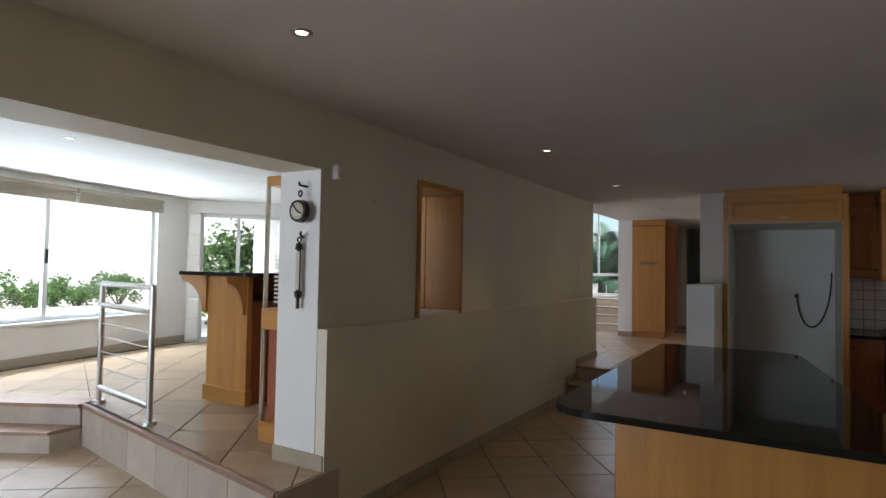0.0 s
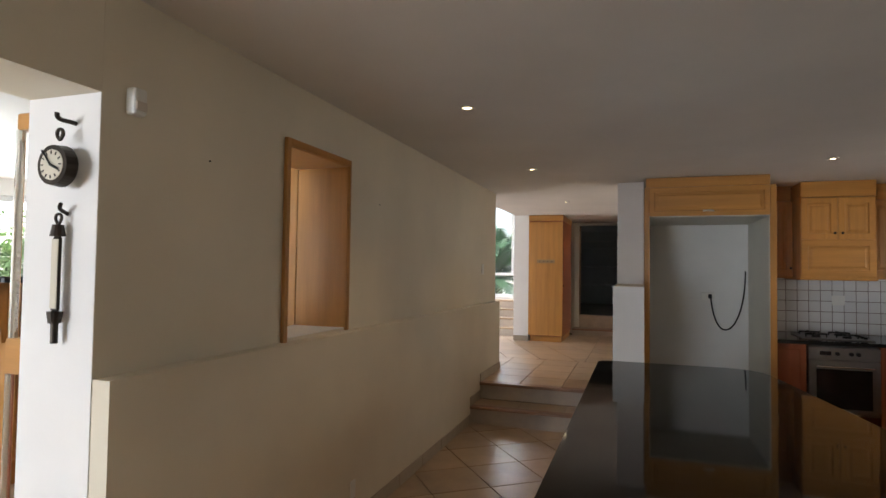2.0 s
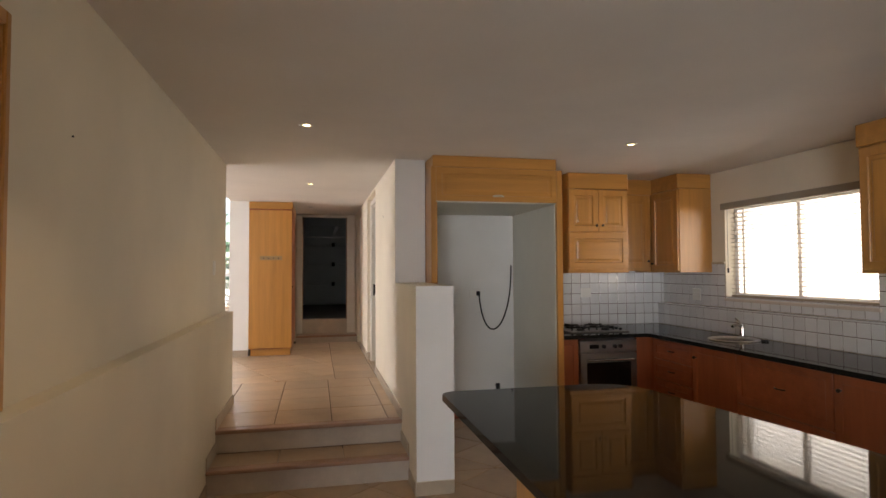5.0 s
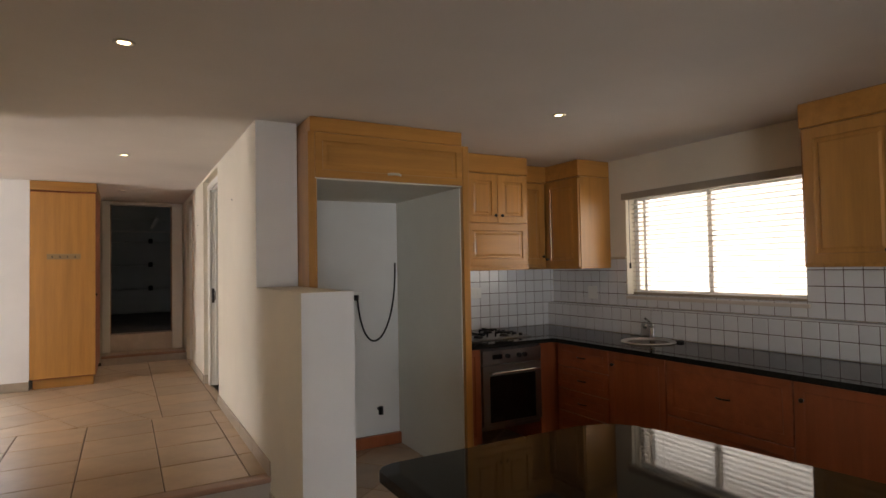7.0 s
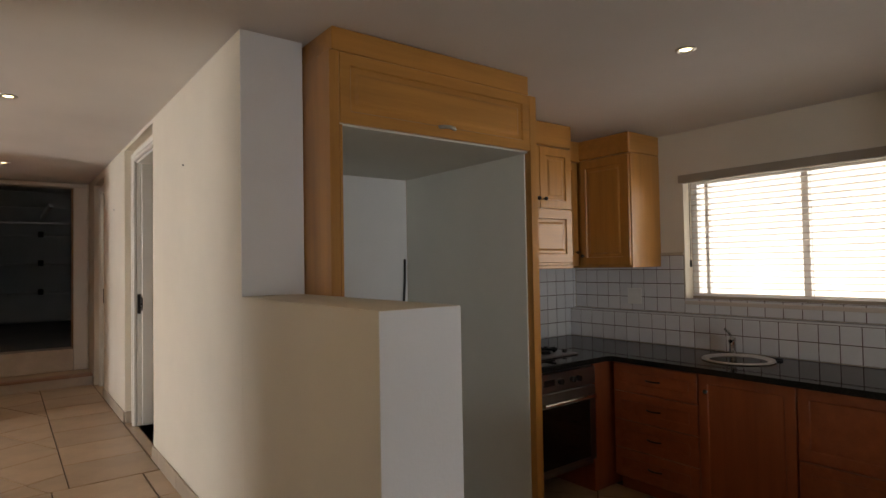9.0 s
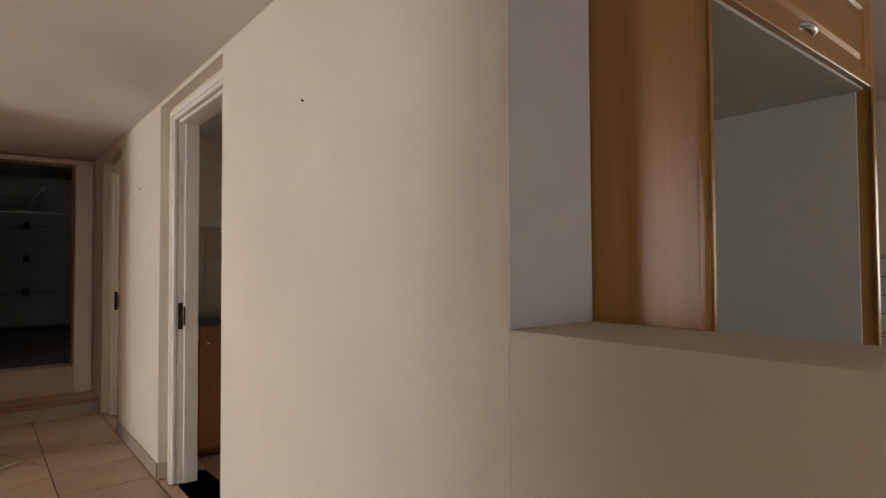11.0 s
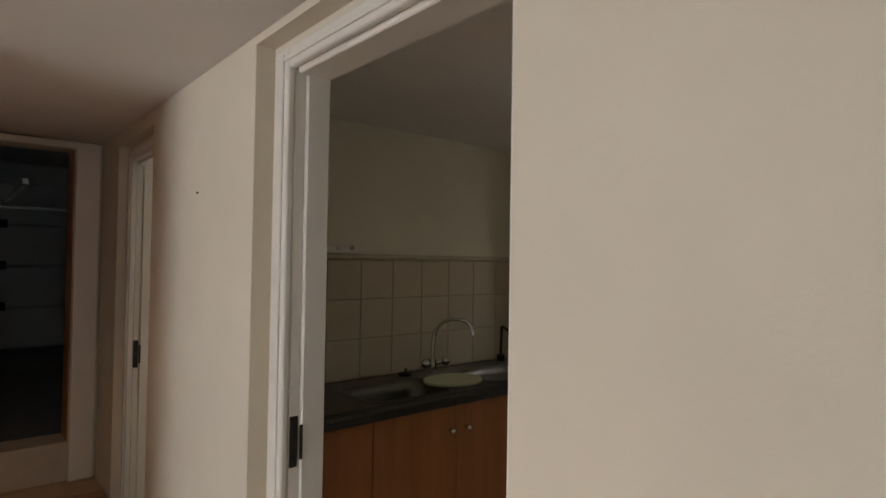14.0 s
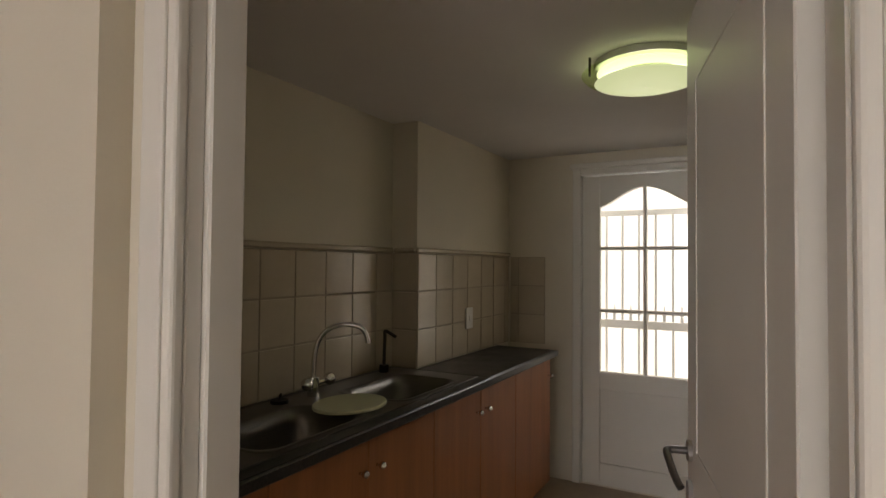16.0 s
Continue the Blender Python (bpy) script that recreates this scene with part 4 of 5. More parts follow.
for k in range(12):
    an = k * math.pi / 6
    m = pose(0, -0.0595, 0, 0, math.degrees(an), 0)
    r = bmesh.ops.create_cube(bm, size=1)
    bmesh.ops.transform(bm, matrix=m @ Matrix.LocRotScale((0, 0, 0.042), None, (0.004, 0.002, 0.011)), verts=r["verts"])
bm_ob("hour_marks", bm, IRON, ck)
tube("minute_hand", [(-1.785, 2.477, 1.95), (-1.810, 2.477, 1.985), (-1.825, 2.477, 2.0)], 0.003, IRON, ck)
tube("hour_hand", [(-1.785, 2.477, 1.95), (-1.765, 2.477, 1.94), (-1.750, 2.477, 1.935)], 0.004, IRON, ck)
tube("ring", [(-1.785, 2.51, 2.04), (-1.810, 2.51, 2.06), (-1.785, 2.51, 2.095), (-1.760, 2.51, 2.06), (-1.785, 2.51, 2.04)], 0.006, BRONZE, ck)
tube("bracket", [(-1.785, 2.569, 2.11), (-1.785, 2.53, 2.115), (-1.785, 2.49, 2.1), (-1.775, 2.49, 2.13)], 0.008, BRONZE, ck)
th = thing("wall_thermometer", (-1.810, 2.54, 1.35), "slim dark metal thermometer hanging on a bracket", "thermometer")
bm = bmesh.new()
add_box(bm, -0.02, 0.02, -0.012, 0.0, 0.1, 0.36, 0.006)
add_cyl(bm, (0, -0.006, 0.36), (0, -0.006, 0.4), 0.025, 0.018)
add_cyl(bm, (0, -0.006, 0.06), (0, -0.006, 0.1), 0.02, 0.026)
add_cyl(bm, (0, -0.006, -0.01), (0, -0.006, 0.06), 0.012)
bm_ob("case", bm, BRONZE, th)
box("scale", -1.825, -1.795, 2.524, 2.528, 1.46, 1.7, DIALFACE, 0.001, th)
tube("ring", [(-1.810, 2.535, 1.75), (-1.835, 2.535, 1.775), (-1.810, 2.535, 1.8), (-1.785, 2.535, 1.775), (-1.810, 2.535, 1.75)], 0.005, BRONZE, th)
tube("bracket", [(-1.810, 2.569, 1.79), (-1.810, 2.55, 1.8), (-1.800, 2.52, 1.8), (-1.775, 2.515, 1.82)], 0.007, BRONZE, th)

# ---- tall cupboard ----
tc = thing("tall_cupboard", (-1.48, 12.0, U), "tall golden maple cupboard with a plain door", "cupboard")
box("plinth", -1.76, -1.2, 11.32, 12.55, U, 0.46, MAPLE_H, 0.002, tc)
box("body", -1.783, -1.18, 11.3, 12.6, 0.46, 2.5, CHERRY, 0.003, tc)
box("door", -1.783, -1.18, 11.278, 11.299, 0.47, 2.48, MAPLE, 0.003, tc)
box("cornice", -1.783, -1.17, 11.27, 12.6, 2.5, C - 0.004, MAPLE_H, 0.004, tc)
box("hook_board", -1.63, -1.32, 11.262, 11.277, 1.75, 1.81, wood("weathered_board", (0.3, 0.2, 0.1), 0.6, 0), 0.003, tc)
for k in range(4):
    cyl("hook", (-1.58 + k * 0.07, 11.262, 1.77), (-1.58 + k * 0.07, 11.24, 1.78), 0.006, BRONZE, tc, n=8)
box("latch", -1.178, -1.165, 11.3, 11.33, 1.34, 1.37, BLACK, 0.002, tc)

# ---- lobby ----
ls = thing("steps_lobby", (-3.3, 12.2, U), "pale tiled steps rising beside the lobby window", "steps", kind="structure")
for i in range(4):
    box("riser", -4.5, -2.15 - 0.02 * i, 11.9 + i * 0.28, 13.078, U + i * 0.16, U + i * 0.16 + 0.13, RISER, 0.002, ls)
    box("nosing", -4.5, -2.13 - 0.02 * i, 11.88 + i * 0.28, 13.078, U + i * 0.16 + 0.13, U + (i + 1) * 0.16 - 0.002, TILE, 0.008, ls)
lw = thing("window_lobby", (-2.9, 13.18, 1.05), "white framed lobby window with a low transom", "window", kind="structure")
for x0, x1, z0, z1 in ((-3.6, -3.55, 1.052, 3.0), (-2.25, -2.2, 1.052, 3.0), (-3.55, -2.25, 1.052, 1.1), (-3.55, -2.25, 2.95, 2.998), (-3.55, -2.25, 1.5, 1.56), (-2.5, -2.46, 1.56, 2.95), (-3.0, -2.96, 1.56, 2.95)):
    box("frame", x0, x1, 13.16, 13.21, z0, z1, ALU, 0.003, lw)
gl = box("pane", -3.55, -2.25, 13.18, 13.185, 1.1, 2.95, GLASS, 0, lw)
gl.visible_shadow = False

# ---- sunroom ----
bar = thing("bar_counter", (-3.6, 4.0, U), "maple bar counter with corbels and a dark granite top", "bar counter")
box("post", -3.83, -3.28, 3.38, 3.44, U, 1.5, MAPLE, 0.004, bar)
box("base", -3.85, -3.26, 3.36, 3.44, U, 0.5, MAPLE_H, 0.006, bar)
box("side", -3.32, -3.28, 3.44, 5.4, U, 1.28, CHERRY, 0.003, bar)
box("back", -3.83, -3.79, 3.44, 5.4, U, 1.5, MAPLE, 0.003, bar)
box("splash", -3.79, -3.75, 3.44, 5.4, 1.29, 1.5, CHERRY, 0.003, bar)
box("lower_top", -3.78, -3.2, 3.46, 5.4, 1.285, 1.32, GRANITE, 0.006, bar)
prism("top", rounded(-4.25, -3.2, 3.3, 5.5, (0.12, 0.1, 0.02, 0.02)), 1.505, 1.54, GRANITE, bar, 0.008)
for y in (3.36, 4.3, 5.2):
    pts = [(0, 0.0), (0, -0.34)] + [(-0.36 + 0.3 * math.cos(radians(a)) , -0.34 + 0.28 * math.sin(radians(a))) for a in range(0, 91, 15)] + [(-0.38, -0.04), (-0.38, 0.0)]
    bm = bmesh.new()
    o = bar.location
    lo = [bm.verts.new((-3.83 + px - o.x, y - o.y, 1.504 + pz - o.z)) for px, pz in pts]
    hi = [bm.verts.new((-3.83 + px - o.x, y + 0.06 - o.y, 1.504 + pz - o.z)) for px, pz in pts]
    bm.faces.new(lo), bm.faces.new(list(reversed(hi)))
    for k in range(len(pts)):
        j = (k + 1) % len(pts)
        bm.faces.new((lo[k], hi[k], hi[j], lo[j]))
    bm_ob("corbel", bm, MAPLE, bar)
pts = [(0, 0.0), (0, -0.34)] + [(-0.2 + 0.17 * math.cos(radians(a)), -0.34 + 0.28 * math.sin(radians(a))) for a in range(0, 91, 15)] + [(-0.22, 0.0)]
bm = bmesh.new()
lo = [bm.verts.new((-3.36 - o.x, 3.38 + px - o.y, 1.504 + pz - o.z)) for px, pz in pts]
hi = [bm.verts.new((-3.3 - o.x, 3.38 + px - o.y, 1.504 + pz - o.z)) for px, pz in pts]
bm.faces.new(lo), bm.faces.new(list(reversed(hi)))
for k in range(len(pts)):
    j = (k + 1) % len(pts)
    bm.faces.new((lo[k], hi[k], hi[j], lo[j]))
bm_ob("corbel", bm, MAPLE, bar)

sc2 = thing("sunroom_cupboard", (-2.5, 4.7, U), "tall golden maple cupboard behind the serving hatch", "cupboard")
box("body", -2.95, -2.06, 4.37, 5.1, U + 0.08, 2.42, MAPLE, 0.004, sc2)
box("plinth", -2.92, -2.06, 4.39, 5.08, U, U + 0.08, MAPLE_H, 0.002, sc2)

dc = thing("glass_cabinet", (-2.3, 3.2, U), "tall maple drinks cabinet with chrome posts and a slatted front", "cabinet")
box("plinth", -2.42, -2.09, 2.78, 3.7, U, 0.5, MAPLE_H, 0.004, dc)
box("body", -2.38, -2.095, 2.82, 3.68, 0.5, 1.15, CHERRY, 0.004, dc)
box("rail", -2.42, -2.09, 2.78, 3.7, 1.15, 1.3, MAPLE_H, 0.006, dc)
box("top", -2.4, -2.09, 2.78, 3.7, 2.18, 2.25, MAPLE_H, 0.006, dc)
for y in (2.8, 3.66):
    cyl("post", (-2.4, y, 1.3), (-2.4, y, 2.18), 0.018, CHROME, dc)
    cyl("post", (-2.41, y, 0.5), (-2.41, y, 1.15), 0.018, CHROME, dc)
for i in range(12):
    box("slat", -2.36, -2.1, 2.84, 2.86, 1.34 + i * 0.03, 1.355 + i * 0.03, SLAT, 0.002, dc)
gl = box("pane", -2.365, -2.36, 2.84, 3.64, 1.3, 2.18, GLASS, 0, dc)

rl = thing("railing", (-3.92, 2.63, U), "brushed steel railing with thin horizontal rods", "railing")
P, Q = Vector((-4.43, 2.74, 0)), Vector((-3.41, 2.58, 0))


def rp(f, z):
    v = P.lerp(Q, f)
    return (v.x, v.y, z)


for f in (0, 1):
    cyl("post", rp(f, U + 0.002), rp(f, 1.43), 0.024, STEEL, rl, n=20)
    cyl("base_flange", rp(f, U + 0.002), rp(f, U + 0.03), 0.06, STEEL, rl, 0.05, n=24)
for z, r in ((1.42, 0.024), (1.23, 0.024), (0.5, 0.026)):
    cyl("rail", rp(0, z), rp(1, z), r, STEEL, rl, n=20)
for z in (1.07, 0.95, 0.82, 0.68):
    cyl("rod", rp(0, z), rp(1, z), 0.006, STEEL, rl, n=8)


def along(a, b, s, off, z):
    d = (Vector(b) - Vector(a)).normalized()
    v = Vector(a) + d * s + Vector((-d.y, d.x)) * off
    return (v.x, v.y, z)


def bay_frame(name, a, b, s0, s1, z0, z1, bars, label, blind=True, mid=()):
    d = Vector(b) - Vector(a)
    e = thing(name, (*along(a, b, 0, 0, 0)[:2], 0), label, "window", kind="structure")
    e.rotation_euler = (0, 0, math.atan2(d.y, d.x))
    def fb(nm, x0, x1, y0, y1, c0, c1, mat, bv=0.004):
        bm = bmesh.new()
        add_box(bm, x0, x1, y0, y1, c0, c1, bv)
        return bm_ob(nm, bm, mat, e)
    w = 0.06
    fb("frame", s0, s1, 0.07, 0.13, z0, z0 + w, ALU)
    fb("frame", s0, s1, 0.07, 0.13, z1 - w, z1, ALU)
    for s in (s0, s1 - w, *bars):
        fb("frame", s, s + w, 0.071, 0.129, z0 + w, z1 - w, ALU)
    for s in bars:
        fb("handle", s + 0.015, s + 0.045, 0.05, 0.07, (z0 + z1) / 2 - 0.1, (z0 + z1) / 2 + 0.08, BLACK)
    g = fb("pane", s0 + w, s1 - w, 0.098, 0.102, z0 + w, z1 - w, GLASS, 0)
    g.visible_shadow = False
    if z0 > 0.6:
        fb("sill", s0, s1, -0.03, 0.07, z0 - 0.04, z0, ALU)
    if blind:
        b_ = thing(name.replace("window", "raised_blind"), e.location, "taupe venetian blind drawn up above the bay glass", "blind")
        b_.rotation_euler = e.rotation_euler
        half = (s0 + s1) / 2 + 0.3
        for h0, h1 in ((s0 - 0.05, half - 0.02), (half + 0.02, s1 + 0.05)):
            for i in range(7):
                bm = bmesh.new()
                add_box(bm, h0, h1, -0.055, -0.005, z1 - 0.12 + i * 0.018, z1 - 0.106 + i * 0.018, 0.002)
                bm_ob("slat", bm, TAUPE, b_)
            bm = bmesh.new()
            add_box(bm, h0, h1, -0.06, -0.003, z1 + 0.01, z1 + 0.07, 0.004)
            bm_ob("headrail", bm, TAUPE, b_)
    return e


A, B, E2 = (-6.6, 1.6), (-7.56, 5.72), (-6.1, 7.36)
bay_frame("window_bay", A, B, 0.252, 3.618, 0.872, 2.498, (1.9,), "wide white aluminium bay window")
bay_frame("window_patio_door", B, E2, 0.182, 2.098, U + 0.002, 2.448, (0.75,), "white aluminium glazed patio door", False)

rb = thing("roman_blind", (*B, U), "white folded fabric blind beside the glazed patio door", "blind")
rb.rotation_euler = (0, 0, math.atan2(E2[1] - B[1], E2[0] - B[0]))
for k in range(6):
    bm = bmesh.new()
    add_box(bm, 0.03, 0.2, -0.06, -0.03, 0.03 + k * 0.34, 0.03 + k * 0.34 + 0.333, 0.008, 2)
    bm_ob("fold", bm, RENDERED, rb)

# ---- utility room ----
earlier = set(bpy.data.objects)
uc = thing("utility_counter", (1.6, 10.98, U), "dark laminate counter over orange wooden cupboards", "counter")
box("body", 0.145, 2.94, 10.66, 11.036, U + 0.1, 1.13, CHERRY_X, 0.002, uc)
box("plinth", 0.145, 2.94, 10.72, 11.03, U, U + 0.1, CHERRY_X, 0.001, uc)
joints = (0.15, 0.467, 0.931, 1.395, 1.86, 2.325, 2.94)
for i, (x0, x1) in enumerate(zip(joints, joints[1:])):
    box("door", x0 + 0.002, x1 - 0.002, 10.64, 10.659, U + 0.11, 1.268, CHERRY_X, 0.003, uc)
    knob(uc, x1 - 0.05 if i % 2 else x0 + 0.05, 10.64, 1.16, "-y", CHROME)
us = thing("double_sink", (1.15, 10.95, 1.316), "stainless steel double bowl inset sink", "sink")
SX0, SX1, SY0, SY1 = 0.2, 1.86, 10.72, 11.22


def slab_with_holes(name, x0, x1, y0, y1, z0, z1, mat, holes, parent):
    ob = wall(name, x0, x1, y0, y1, z0, z1, mat, holes)
    del ob["kind"], ob["category"]
    ob.parent, ob.location = parent, -Vector(parent.location)
    return ob


HOLES = [(0.51, 0.99, 10.7, 11.0, 1, 2), (1.24, 1.71, 10.7, 11.02, 1, 2)]
slab_with_holes("sink_top", 0.2, 1.86, 10.66, 11.15, 1.317, 1.322, SINKSTEEL, HOLES, us)
slab_with_holes("worktop", 0.144, 1.897, 10.61, 11.198, 1.277, 1.316, FORMICA, HOLES, uc)
box("worktop", 1.8975, 2.97, 10.61, 11.038, 1.277, 1.316, FORMICA, 0.006, uc)
box("worktop_edge", 0.144, 2.97, 10.596, 10.6095, 1.277, 1.316, FORMICA, 0.005, uc)


def square_bowl(x0, x1, y0, y1, z, depth, parent):
    o = parent.location
    verts, faces = [], []
    rings = [(-0.025, 0.001, 0.07), (-0.02, 0.004, 0.07), (0.0, 0.0, 0.08), (0.012, -depth * 0.3, 0.09), (0.025, -depth * 0.85, 0.1), (0.06, -depth, 0.09)]
    cnt = 0
    for ins, dz, r in rings:
        ps = rounded(x0 + ins, x1 - ins, y0 + ins, y1 - ins, (r,) * 4, 5)
        cnt = len(ps)
        verts += [(px - o.x, py - o.y, z + dz - o.z) for px, py in ps]
    for k in range(len(rings) - 1):
        for i in range(cnt):
            faces.append((k * cnt + i, k * cnt + (i + 1) % cnt, (k + 1) * cnt + (i + 1) % cnt, (k + 1) * cnt + i))
    faces.append([(len(rings) - 1) * cnt + i for i in range(cnt)])
    return mesh_ob("bowl", verts, faces, SINKSTEEL, True, parent)


square_bowl(0.51, 0.99, 10.7, 11.0, 1.3225, 0.18, us)
square_bowl(1.24, 1.71, 10.7, 11.02, 1.3225, 0.16, us)
ut = thing("swan_neck_tap", (1.13, 11.07, 1.322), "chrome swan-neck tap with cross handles", "tap")
cyl("body", (1.13, 11.07, 1.322), (1.13, 11.07, 1.4), 0.024, CHROME, ut)
for s in (-1, 1):
    cyl("handle_stem", (1.13, 11.07, 1.37), (1.13 + s * 0.055, 11.05, 1.38), 0.01, CHROME, ut)
    bm = bmesh.new()
    c = Vector((1.13 + s * 0.07, 11.04, 1.385)) - ut.location
    bmesh.ops.create_uvsphere(bm, u_segments=10, v_segments=7, radius=0.026, matrix=Matrix.Translation(c))
    bm_ob("cross_handle", bm, CHROME, ut, smooth=True)
tube("spout", [(1.13, 11.07, 1.39), (1.13, 11.07, 1.5), (1.14, 11.05, 1.58), (1.18, 10.99, 1.62), (1.22, 10.93, 1.62), (1.25, 10.89, 1.6), (1.255, 10.885, 1.54)], 0.011, CHROME, ut)
ft = thing("filter_tap", (1.72, 11.12, 1.322), "slim dark filter tap behind the sink", "tap")
tube("spout", [(1.72, 11.12, 1.322), (1.72, 11.12, 1.45), (1.72, 11.11, 1.52), (1.74, 11.14, 1.54), (1.75, 11.07, 1.5)], 0.009, BRONZE, ft)
cyl("base", (1.72, 11.12, 1.322), (1.72, 11.12, 1.36), 0.024, BRONZE, ft)
so = thing("soap_dish", (1.06, 10.86, 1.322), "pale green oval cutting board on the sink", "board")
prism("board", [(1.07 + 0.16 * math.cos(a_ * math.pi / 14), 10.83 + 0.13 * math.sin(a_ * math.pi / 14)) for a_ in range(28)], 1.327, 1.339, PALEGREEN, so, 0.004)
pg = thing("sink_plug", (0.97, 11.1, 1.322), "dark rubber sink plug on the sink edge", "plug")
cyl("disc", (0.97, 11.1, 1.322), (0.97, 11.1, 1.335), 0.035, BLACK, pg)
tube("chain_ring", [(0.97, 11.1, 1.335), (0.97, 11.08, 1.37), (0.98, 11.11, 1.36), (0.97, 11.1, 1.335)], 0.004, BRONZE, pg)
hr = thing("hook_rail", (0.55, 11.19, 1.99), "small white hook rail on the utility wall", "hooks")
box("bar", 0.4, 0.72, 11.18, 11.196, 1.965, 1.995, PLASTIC, 0.003, hr)
for k in range(4):
    cyl("hook", (0.44 + k * 0.08, 11.18, 1.985), (0.44 + k * 0.08, 11.15, 2.0), 0.01, PLASTIC, hr, n=8)

LX, LY, LZ = 1.52, 9.81, 2.642
cl = thing("ceiling_lamp", (LX, LY, LZ), "round green-tinted glass ceiling lamp, lit", "lamp")


def turned(name, rings, mat, n=40):
    verts = [(r * math.cos(2 * math.pi * k / n), r * math.sin(2 * math.pi * k / n), z) for r, z in rings for k in range(n)]
    faces = [(k * n + i, k * n + (i + 1) % n, (k + 1) * n + (i + 1) % n, (k + 1) * n + i) for k in range(len(rings) - 1) for i in range(n)]
    return mesh_ob(name, verts, faces, mat, True, cl)


turned("glass_dish", ((0.001, -0.1), (0.1, -0.096), (0.16, -0.088), (0.19, -0.078)), LAMPGLASS)
turned("glass_brim", ((0.191, -0.078), (0.222, -0.062), (0.238, -0.045), (0.234, -0.043), (0.216, -0.06), (0.188, -0.075)), glass("green_glass", (0.84, 0.9, 0.7)))
turned("tube_light", ((0.12, -0.04), (0.13, -0.052), (0.15, -0.058), (0.17, -0.052), (0.18, -0.04), (0.17, -0.03)), glowing("lamp_tube", (0.95, 1.0, 0.8), 1.0))
cyl("ceiling_plate", (LX, LY, LZ), (LX, LY, LZ - 0.025), 0.19, STEEL, cl, n=32)
for k in range(3):
    an = 2.2 + k * 2.094
    cx, cy = LX + 0.222 * math.cos(an), LY + 0.222 * math.sin(an)
    cyl("clip", (cx, cy, LZ), (cx, cy, LZ - 0.07), 0.005, BRONZE, cl, n=8)

# back door with arched glass
bd = thing("back_door", (3.22, 10.09, U), "white wooden back door with six arched glass panes", "door")
box("frame", 3.15, 3.3, 10.5, 10.555, U + 0.045, 2.53, TRIM, 0.006, bd)
box("frame", 3.15, 3.3, 9.62, 9.675, U, 2.53, TRIM, 0.006, bd)
box("frame", 3.15, 3.3, 9.675, 10.5, 2.485, 2.53, TRIM, 0.006, bd)
box("frame", 3.145, 3.19, 9.6, 10.575, 2.53, 2.57, TRIM, 0.008, bd)
box("stile", 3.2, 3.245, 10.38, 10.498, U + 0.01, 2.48, TRIM, 0.004, bd)
box("stile", 3.2, 3.245, 9.678, 9.8, U + 0.01, 2.48, TRIM, 0.004, bd)
box("bottom_rail", 3.2, 3.245, 9.8, 10.38, 1.04, 1.16, TRIM, 0.004, bd)
box("kick_rail", 3.2, 3.245, 9.8, 10.38, U + 0.01, 0.55, TRIM, 0.004, bd)
box("panel", 3.213, 3.232, 9.8, 10.38, 0.55, 1.04, TRIM, 0.002, bd)
bm = bmesh.new()
arch = []
for i in range(25):
    f = i / 24
    arch.append((9.8 + 0.58 * f, 2.27 + 0.125 * (math.sin(math.pi * f) ** 1.4)))
o = bd.location
fr = [bm.verts.new((3.2 - o.x, y - o.y, z - o.z)) for y, z in arch + [(10.38, 2.48), (9.8, 2.48)]]
bk = [bm.verts.new((3.245 - o.x, y - o.y, z - o.z)) for y, z in arch + [(10.38, 2.48), (9.8, 2.48)]]
bm.faces.new(fr), bm.faces.new(list(reversed(bk)))
for k in range(len(fr)):
    j = (k + 1) % len(fr)
    bm.faces.new((fr[k], bk[k], bk[j], fr[j]))
bm_ob("top_rail", bm, TRIM, bd)
box("glazing_bar", 3.205, 3.24, 10.078, 10.102, 1.16, 2.4, TRIM, 0.003, bd)
box("glazing_bar", 3.206, 3.239, 9.8, 10.38, 1.978, 2.002, TRIM, 0.003, bd)
box("glazing_bar", 3.206, 3.239, 9.8, 10.38, 1.558, 1.582, TRIM, 0.003, bd)
for y0, y1 in ((9.8, 10.078), (10.102, 10.38)):
    for z0, z1 in ((1.16, 1.558), (1.582, 1.978), (2.002, 2.39)):
        g = box("pane", 3.221, 3.224, y0, y1, z0, z1, GLASS, 0, bd)
        g.visible_shadow = False
sg = thing("security_gate", (3.6, 10.09, 0.3), "white steel security gate outside the back door", "gate")
for k in range(9):
    cyl("bar", (3.6, 9.62 + k * 0.115, -0.13), (3.6, 9.62 + k * 0.115, 2.25), 0.009, ALU, sg, n=8)
for z0, z1 in ((2.24, 2.28), (1.42, 1.48), (0.4, 0.44)):
    box("crossbar", 3.585, 3.615, 9.55, 10.6, z0, z1, ALU, 0.003, sg)
for k in range(8):
    y = 9.677 + k * 0.115
    bm = bmesh.new()
    c = Vector((3.6, y, 1.52)) - Vector(sg.location)
    add_cyl(bm, c + Vector((0, 0, -0.04)), c + Vector((0, 0, 0.07)), 0.014, 0.004, 8)
    for s in (-1, 1):
        add_cyl(bm, c, c + Vector((0, 0.032 * s, 0.035)), 0.009, 0.006, 8)
        add_cyl(bm, c + Vector((0, 0.032 * s, 0.035)), c + Vector((0, 0.04 * s, 0.01)), 0.007, 0.004, 8)
    bm_ob("finial", bm, ALU, sg)

SHIFT = Vector((0, 0.16, -0.045))


def settle(known):
    """Sets the things built since then to the room's true depth and worktop height."""
    for ob in bpy.data.objects:
        if ob not in known and ob.parent is None:
            ob.location += SHIFT


settle(earlier)

